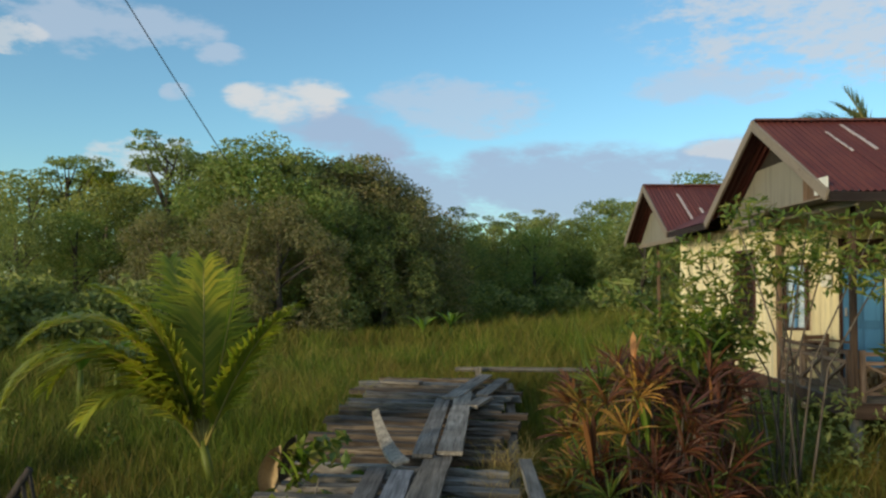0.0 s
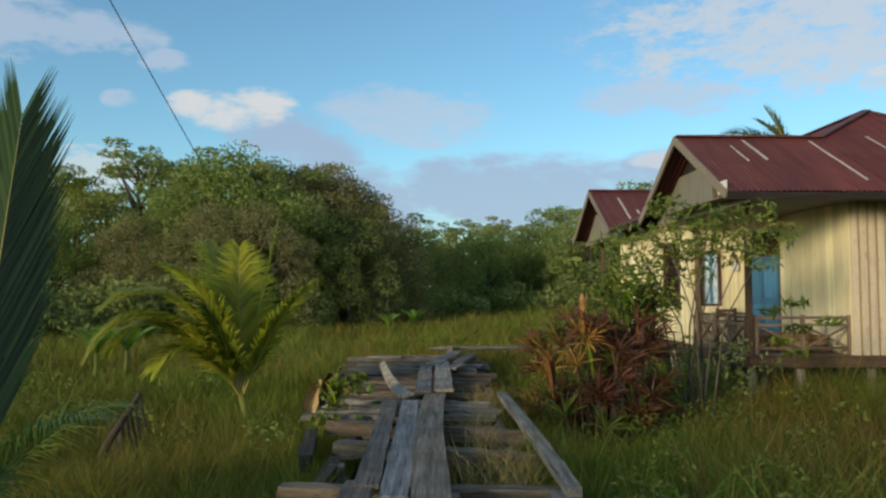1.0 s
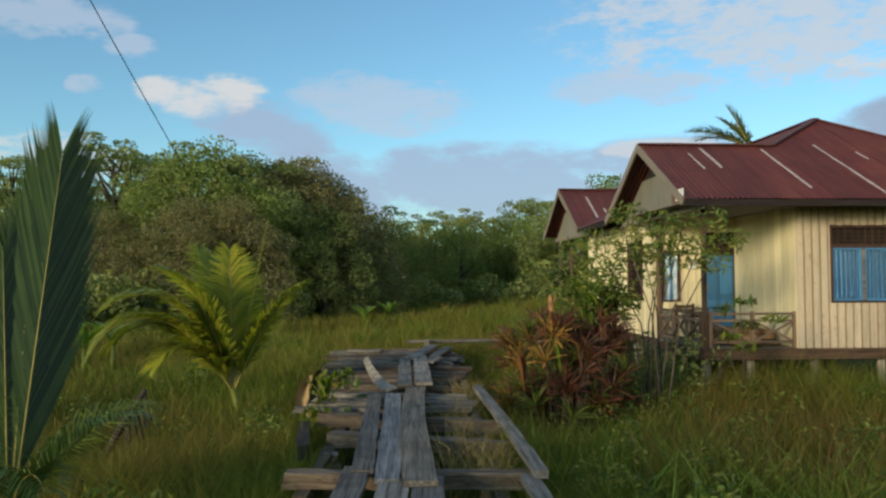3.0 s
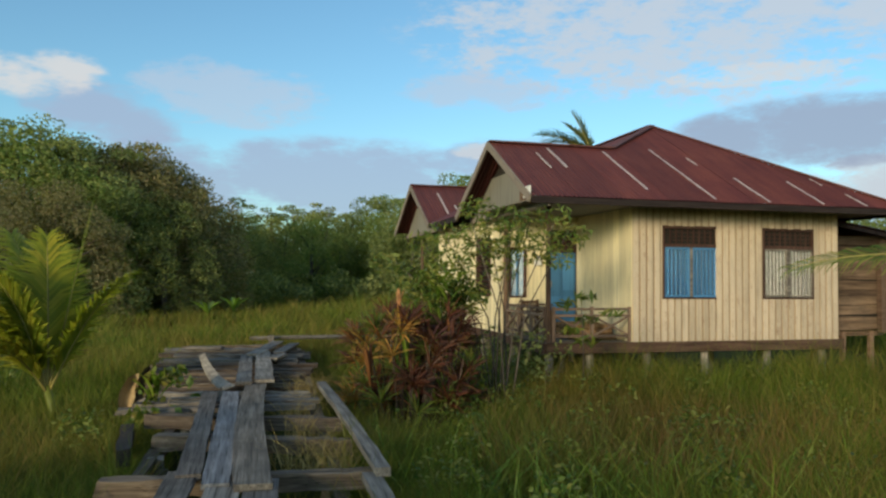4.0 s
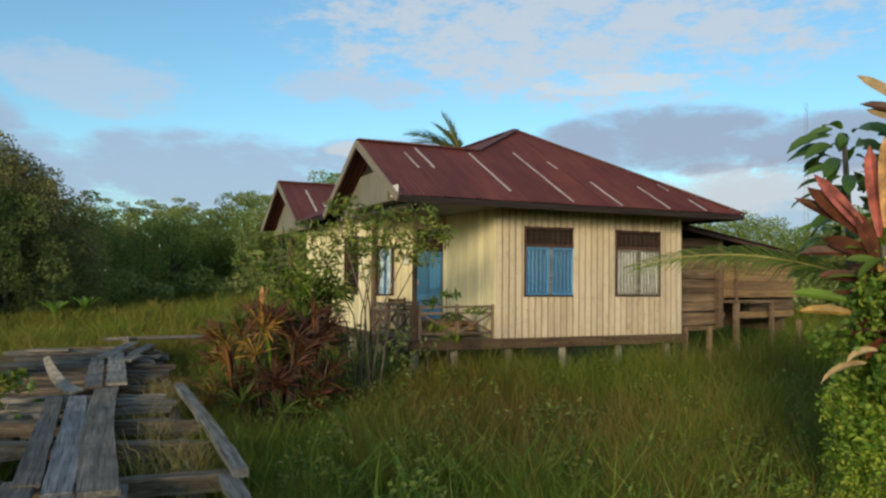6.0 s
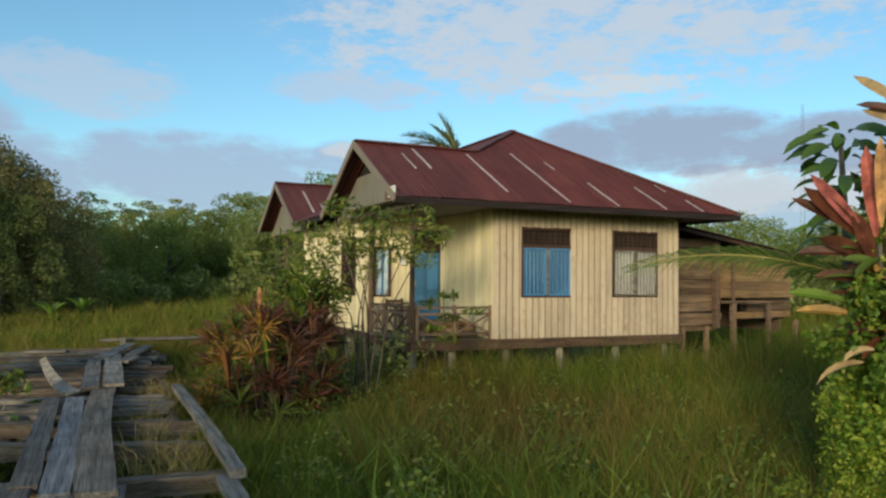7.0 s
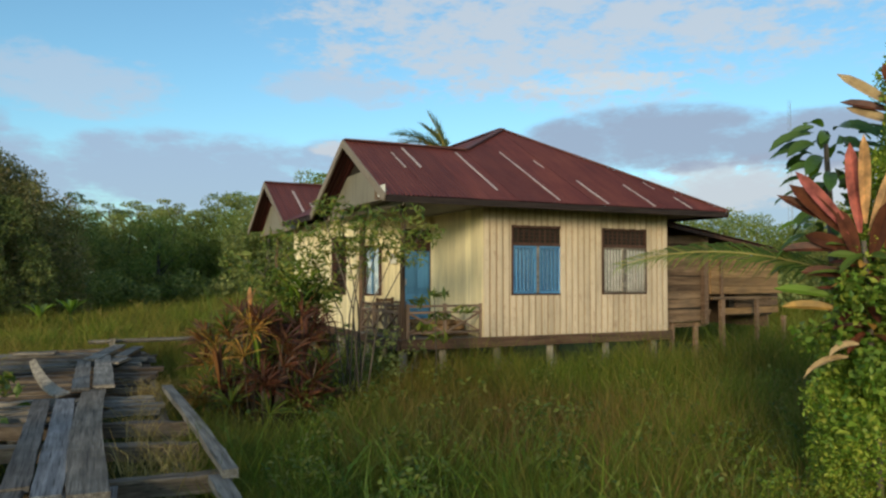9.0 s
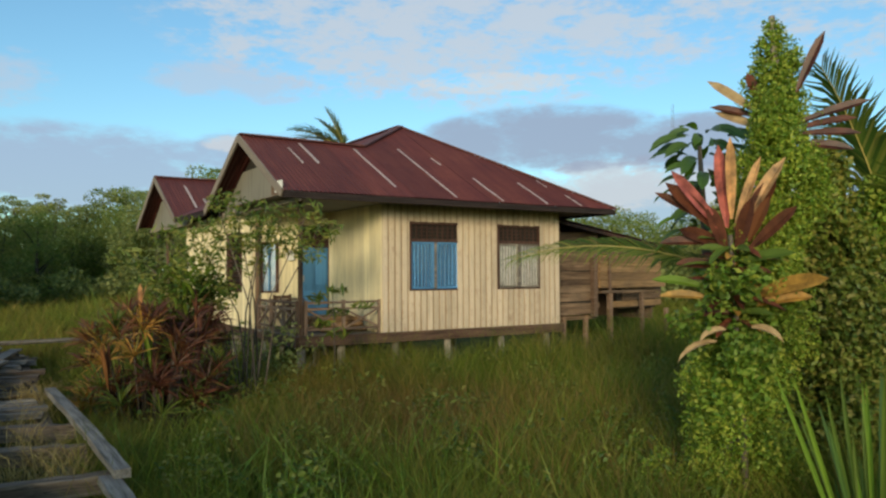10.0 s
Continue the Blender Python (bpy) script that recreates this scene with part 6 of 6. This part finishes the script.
def vine_pole():
    n = np.random.default_rng(81)
    v = empty("vine_clad_pole", Matrix.Translation((4.70, 3.02, 0)))
    heights = [0.0, 0.45, 1.0, 1.45, 1.95, 2.4, 3.0, 3.5, 3.95]
    shift = [-0.32, -0.29, -0.20, -0.08, 0.0, 0.07, 0.12, 0.12, 0.10]      # the pole leans along RIGHT
    girth = [0.52, 0.50, 0.41, 0.32, 0.34, 0.31, 0.27, 0.16, 0.035]
    pts = [RIGHT * c + Vector((0, 0, z)) for c, z in zip(shift, heights)]
    place("pole", tube_mesh("pole", [(pts, [0.07 - 0.006 * i for i in range(9)], 8)]), M_PALE_BARK, v)
    # the creeper grows in sprays, thick and thin, on all sides of the pole
    k = 760
    z = n.uniform(0.0, 1.0, k) ** 0.9 * 3.9
    a = n.uniform(0, 2 * np.pi, k)
    rad = np.interp(z, heights, girth) * (0.72 + 0.30 * np.sin(z * 6.1 + a * 2) + 0.18 * np.sin(z * 13 + a * 3 + 1)) * n.uniform(0.6, 1.12, k)
    c0 = np.interp(z, heights, shift)
    cs = np.stack([np.cos(a) * rad + RIGHT.x * c0, np.sin(a) * rad + RIGHT.y * c0, z], 1)
    size = np.interp(z, [0, 3.2, 3.9], [0.105, 0.095, 0.035]) * n.uniform(0.6, 1.4, k)
    pl = clumps(n, cs, size, 11500, 1.25)
    place("creeper", leaf_mesh("creeper", pl, n, n.choice([0.022, 0.030, 0.046], len(pl), p=[0.4, 0.42, 0.18]), 0.019, 0.25, np.array([0, 0, -0.5])), M_VINE, v, "dense small-leaved green creeper")
    # strands that hang free or reach past the top
    for i in range(34):
        z0 = n.uniform(1.0, 3.8)
        a0 = n.uniform(0, 6.28)
        r0 = float(np.interp(z0, heights, girth))
        b = RIGHT * float(np.interp(z0, heights, shift)) + Vector((math.cos(a0) * r0, math.sin(a0) * r0, z0))
        e = b + Vector((math.cos(a0) * 0.07, math.sin(a0) * 0.07, n.uniform(-0.35, 0.10)))
        mid = (b + e) / 2 + Vector((math.cos(a0) * 0.05, math.sin(a0) * 0.05, 0.03))
        place("strand", tube_mesh("strand", [([b, mid, e], [0.004, 0.003, 0.002], 4)]), M_LIME, v, "loose hanging green strand")
    rng = random.Random(82)
    # long leaves of an older plant that stands in the creeper, near its top: across, up, length, colour
    top = RIGHT * 0.12
    for rx, rz, ln, mt, z0 in ((-0.62, 0.55, 0.46, M_DRYLEAF, 3.22), (-0.9, 0.35, 0.36, M_MAROON, 3.20), (-0.45, 0.25, 0.34, M_DRYLEAF, 3.12), (0.42, 1.0, 0.46, M_DEADRED, 3.36), (1.0, 0.34, 0.48, M_DEADRED, 3.14), (1.0, 0.02, 0.40, M_DEADRED, 3.06), (1.0, -0.12, 0.36, M_DEADRED, 3.00), (0.9, 0.18, 0.38, M_MAROON, 3.10), (-0.3, 0.9, 0.25, M_MAROON, 3.30)):
        bm = bmesh.new()
        strap(bm, top + RIGHT * (0.12 if rx > 0 else -0.12) + Vector((-0.05, -0.05, z0)), RIGHT * rx + Vector((0, 0, rz)), ln, 0.115, 0.12, rng, 6, 0.22, FACE)
        part("crown_leaf", bm, mt, v, "" if mt is M_DRYLEAF else "dark maroon strap leaf")
    tagged(v, "tall pole wrapped in bright green creeper", "creeper")


def pink_plant():
    rng = random.Random(91)
    n = np.random.default_rng(92)
    p = empty("pink_cordyline", Matrix.Translation((4.33, 2.99, 0)))
    place("stem", tube_mesh("stem", [([(0.15, 0, -0.1), (0.1, 0, 1.0), (0.0, 0, 2.35)], [0.026, 0.022, 0.016], 8)]), M_BARK, p)
    # each large leaf: where it starts (across, up), where it ends, its width, colour
    rows = [(-0.02, 2.40, -0.07, 2.99, 0.115, M_PINK), (0.01, 2.46, 0.01, 3.02, 0.09, M_PEACH), (-0.06, 2.38, -0.38, 2.82, 0.105, M_PINK), (-0.05, 2.40, -0.50, 2.68, 0.10, M_MAROON), (0.03, 2.38, 0.20, 2.88, 0.085, M_PEACH), (0.05, 2.36, 0.35, 2.87, 0.12, M_PEACH), (0.06, 2.34, 0.29, 2.74, 0.15, M_MAROON), (-0.06, 2.36, -0.42, 2.74, 0.13, M_MAROON), (0.12, 2.24, 0.42, 2.54, 0.11, M_MAROON), (-0.06, 2.28, -0.48, 2.37, 0.10, M_MAROON), (-0.04, 2.26, -0.32, 2.44, 0.12, M_MAROON), (-0.03, 2.22, -0.14, 2.56, 0.12, M_MAROON), (0.04, 2.22, 0.14, 2.60, 0.12, M_MAROON), (0.12, 2.30, 0.25, 2.60, 0.10, M_RED), (0.16, 1.92, 0.58, 2.12, 0.14, M_OCHRE), (0.16, 1.86, 0.50, 1.98, 0.12, M_OCHRE), (-0.17, 1.98, -0.52, 2.10, 0.09, M_VINE), (-0.13, 1.90, -0.48, 1.98, 0.09, M_OCHRE), (0.05, 2.15, 0.40, 2.28, 0.10, M_SHRUB), (-0.06, 2.12, -0.36, 2.20, 0.10, M_MAROON)]
    for i, (a, z0, b, z1, wd, mt) in enumerate(rows):
        bm = bmesh.new()
        lean = Vector((-0.8, -0.6, 0)) * rng.uniform(-0.03, 0.10)
        q0, q1 = RIGHT * a + Vector((0, 0, z0)), RIGHT * b + Vector((0, 0, z1)) + lean
        strap(bm, q0, q1 - q0, (q1 - q0).length, wd / 0.80, 0.06 if z1 > 2.5 else 0.3, rng, 7, 0.30, FACE)
        part("leaf", bm, mt, p, {"pink_straps": "bright pink upright leaf", "peach_straps": "pale peach upright leaf"}.get(mt.name, ""))
    for i in range(64):
        bm = bmesh.new()
        a = i * 2.4
        strap(bm, (0.02, 0, 2.30 - 0.009 * i), (math.cos(a), math.sin(a), rng.uniform(-0.2, 0.6)), rng.uniform(0.22, 0.40), 0.085, 0.7, rng, 6, 0.18, (-0.5 + rng.uniform(-.4, .4), -0.4 + rng.uniform(-.4, .4), 0.8))
        part("leaf", bm, M_OCHRE if i % 6 == 0 else (M_SHRUB if i % 6 in (1, 3, 4) else M_MAROON), p)
    for a, z0, b, z1 in ((-0.10, 1.62, -0.40, 1.54), (-0.04, 1.70, -0.22, 1.62), (0.12, 1.72, 0.34, 1.66)):
        bm = bmesh.new()
        q0, q1 = RIGHT * a + Vector((-0.15, -0.12, z0)), RIGHT * b + Vector((-0.18, -0.14, z1))
        strap(bm, q0, q1 - q0 + Vector((0, 0, 0.12)), (q1 - q0).length, 0.09, 1.3, rng, 6, 0.4, FACE)
        part("dead_leaf", bm, M_DRYLEAF, p, "curled dry tan leaf")
    # green undergrowth round its stem
    cs = [np.array([n.uniform(-.26, .26), n.uniform(-.26, .26), z]) for z in n.uniform(1.2, 2.15, 40)]
    place("foliage", leaf_mesh("foliage", clumps(n, cs, [0.13] * 40, 5000, 0.9), n, 0.055, 0.034, 0.4), M_VINE, p, "small green leaves round the stem")
    tagged(p, "tall plant with pink, maroon and ochre strap leaves", "plant")


vine_pole()
pink_plant()


def right_thicket():
    """Broad-leaved plants, creeper and straps beside the vine-clad pole."""
    n = np.random.default_rng(95)
    rng = random.Random(96)
    # two more columns of creeper, each over its own dead stem
    for x, y, top, wide, mt, label in ((5.50, 3.02, 3.05, 0.30, M_SHRUB, "olive-green creeper grown over a dead stem"), (5.98, 2.86, 2.75, 0.38, M_VINE, "bright green creeper grown over a leaning stem"), (5.35, 2.72, 2.0, 0.30, M_SHRUB, "low olive-green creeper over a dead stem")):
        t = empty("creeper_column", Matrix.Translation((x, y, 0)))
        place("stem", tube_mesh("stem", [([(0, 0, -0.1), (0.06, 0, top * 0.5), (0.0, 0.05, top - 0.1)], [0.05, 0.04, 0.02], 7)]), M_PALE_BARK, t)
        k = int(150 * top)
        z = n.uniform(0, 1, k) * top
        a = n.uniform(0, 6.28, k)
        rad = wide * (0.8 + 0.3 * np.sin(z * 5 + a * 2)) * n.uniform(0.4, 1.1, k) * np.interp(z, [0, top * 0.8, top], [1.1, 0.9, 0.25])
        cs = np.stack([np.cos(a) * rad, np.sin(a) * rad, z], 1)
        place("creeper", leaf_mesh("creeper", clumps(n, cs, n.uniform(0.07, 0.15, k), 3200, 1.2), n, 0.055, 0.034, 0.3, np.array([0, 0, -0.4])), mt, t)
        tagged(t, label, "creeper", "creeper columns beside the palm")
    b = empty("broad_leaved_tree", Matrix.Translation((5.46, 4.16, 0)))
    place("trunk", tube_mesh("trunk", [([(0, 0, -0.1), (0.05, 0, 1.6), (0.0, 0.05, 3.25)], [0.06, 0.05, 0.02], 7)]), M_BARK, b)
    for i in range(70):
        bm = bmesh.new()
        a = i * 2.4
        q = n.uniform(0.1, 0.36)
        strap(bm, (math.cos(a) * q * 0.6, math.sin(a) * q * 0.6, 3.40 - 1.1 * (i / 70) ** 1.3), (math.cos(a), math.sin(a), n.uniform(-0.1, 0.6)), n.uniform(0.24, 0.42), 0.17, 1.0, rng, 5, 0.18, (n.uniform(-1, 0.2), n.uniform(-.9, .2), 0.7))
        part("leaf", bm, M_PALMD if i % 4 else M_VINE, b)
    tagged(b, "small tree with large glossy green leaves", "tree")
    s = empty("strap_leaf_clump", Matrix.Translation((4.36, 2.02, 0)))
    for i in range(34):
        bm = bmesh.new()
        a = i * 2.399
        sp = n.uniform(0.05, 0.34)
        strap(bm, (math.cos(a) * 0.06, math.sin(a) * 0.06, 0.05), (math.cos(a) * sp, math.sin(a) * sp, 1.0), n.uniform(0.8, 1.6), 0.042, n.uniform(0.05, 0.7), rng, 8, 0.3, (-0.7, -0.4, 0.6))
        part("strap_leaf", bm, (M_SHRUB, M_VINE, M_PALMD)[i % 3], s)
    tagged(s, "clump of long upright green strap leaves", "plant")


right_thicket()


# ---- small things in the grass ----
def small_things():
    rng = random.Random(101)
    # dry curled leaf sheath by the boardwalk
    d = empty("dry_leaf_sheath", Matrix.Translation((-1.72, 9.1, 0)))
    place("stalk", tube_mesh("stalk", [([(0, 0, -0.1), (0.0, 0, 0.5), (0.02, 0, 0.85)], [0.03, 0.025, 0.02], 7)]), M_DRYLEAF, d)
    for k, (dx, dz, w, mt) in enumerate(((-0.08, 0.66, 0.15, M_DRYLEAF), (0.08, 0.76, 0.11, M_DEAD))):
        bm = bmesh.new()
        rows = []
        for i in range(7):
            t = i / 6
            c = Vector((dx + 0.10 * t * t, -0.02 * k - 0.10 * t * t, dz - 0.10 + 0.40 * t))
            ww = w * (0.4 + 0.9 * math.sin(math.pi * (0.15 + 0.75 * t)))
            rows.append([bm.verts.new(c + Vector((s * ww * 0.5, 0.10 * (1 - s * s) - 0.05, 0.02 * s))) for s in (-1, -0.5, 0, 0.5, 1)])
        for a, b in zip(rows, rows[1:]):
            for j in range(4):
                bm.faces.new((a[j], a[j + 1], b[j + 1], b[j])).smooth = True
        part("leaf_blade", bm, mt, d)
    tagged(d, "dry curled tan and brown leaf on a stalk", "dry leaf")
    n = np.random.default_rng(102)
    v = empty("creeping_vine", Matrix.Translation((-1.42, 9.0, 0)))
    place("stem", tube_mesh("stem", [([(0, 0, -0.1), (0.05, 0, 0.5), (0.15, -0.2, 0.75)], [0.015, 0.012, 0.006], 6)]), M_PALE_BARK, v)
    cs = [np.array([n.uniform(-.22, .30), n.uniform(-.7, .6), n.uniform(0.45, 0.95)]) for _ in range(18)]
    place("foliage", leaf_mesh("foliage", clumps(n, cs, [0.15] * 18, 420, 0.7), n, 0.14, 0.10, 0.4), M_SHRUB, v)
    bm = bmesh.new()
    for i in range(5):
        strap(bm, (rng.uniform(-.1, .1), rng.uniform(-.2, .2), 0.7), (rng.uniform(-.5, .5), -0.2, 0.9), 0.34, 0.13, 0.8, rng)
    part("broad_leaf", bm, M_LIME, v)
    tagged(v, "green creeping vine climbing over the boardwalk's edge", "vine")
    # dead grey frond standing in the grass
    f = empty("dead_frond", Matrix.Translation((-3.75, 8.2, 0)))
    place("rib", tube_mesh("rib", [([(-0.25, 0, -0.05), (0.0, 0, 0.45), (0.30, 0, 0.92)], [0.05, 0.045, 0.03], 7)]), M_DEAD, f)
    for i in range(16):
        t = 0.3 + 0.7 * i / 15
        b = Vector((-0.25 + 0.55 * t, 0, -0.05 + 0.95 * t))
        timber("dead_leaflet", b, b + Vector((0.06 + rng.uniform(-.04, .06), rng.uniform(-.08, .08), -0.38 * rng.uniform(0.6, 1.1))), 0.03, 0.006, M_DEAD, f, rng, 0.003, 3)
    tagged(f, "dead grey palm frond leaning in the grass", "dead frond")
    # banana plants and shrubs at the wood's edge
    for az, r, s in ((115.8, 18, 1.0), (113.9, 18.5, 1.0), (122, 17, 1.1), (95.5, 30, 0.9), (93.6, 31, 1.0)):
        s *= 0.75
        b = empty("banana_plant", Matrix.Translation(polar(az, r)))
        place("stem", tube_mesh("stem", [([(0, 0, -0.1), (0, 0, 0.9 * s)], [0.07, 0.045], 8)]), M_SHRUB, b)
        for i in range(7):
            bm = bmesh.new()
            a = i * 2.4 + az
            strap(bm, (0, 0, 0.85 * s), (math.cos(a) * 0.55, math.sin(a) * 0.55, 1.0), 1.25 * s, 0.30, 1.0, rng, 7)
            part("leaf", bm, M_VINE if i % 3 else M_TREE3, b)
        tagged(b, "banana plant with long torn green leaves", "banana plant", "banana plants at the wood's edge")
    # overhead cable
    p0, p1 = polar(115.9, 22, 2.1 + 22 * math.tan(radians(20.2))), polar(108.9, 30, 2.1 + 30 * math.tan(radians(8.4)))
    ext = p0 + (p0 - p1) * 0.9
    pts = [ext.lerp(p1, i / 24) + Vector((0, 0, -1.0 * 4 * (i / 24) * (1 - i / 24) * 0.12)) for i in range(25)]
    tagged(place("overhead_cable", tube_mesh("overhead_cable", [(pts, [0.016] * 25, 6)]), M_WIRE), "thin black overhead cable running down to the trees", "cable")
    # radio mast far behind
    m = empty("radio_mast", Matrix.Translation(polar(42.0, 75)))
    for k in range(3):
        a = k * 2.094
        place("leg", tube_mesh("leg", [([(math.cos(a) * 0.3, math.sin(a) * 0.3, -0.2), (math.cos(a) * 0.12, math.sin(a) * 0.12, 18.3)], [0.018, 0.012], 5)]), M_STEEL, m)
    for i in range(24):
        z = 0.7 + i * 0.73
        q = 0.3 - 0.18 * z / 18.3
        bm, mm = bar((q, 0, z), (-0.5 * q, 0.87 * q, z + 0.4), 0.02, 0.02)
        ob = part("strut", bm, M_STEEL, m)
        ob.matrix_basis = mm
    tagged(m, "thin grey radio mast far behind the shed", "mast")


small_things()
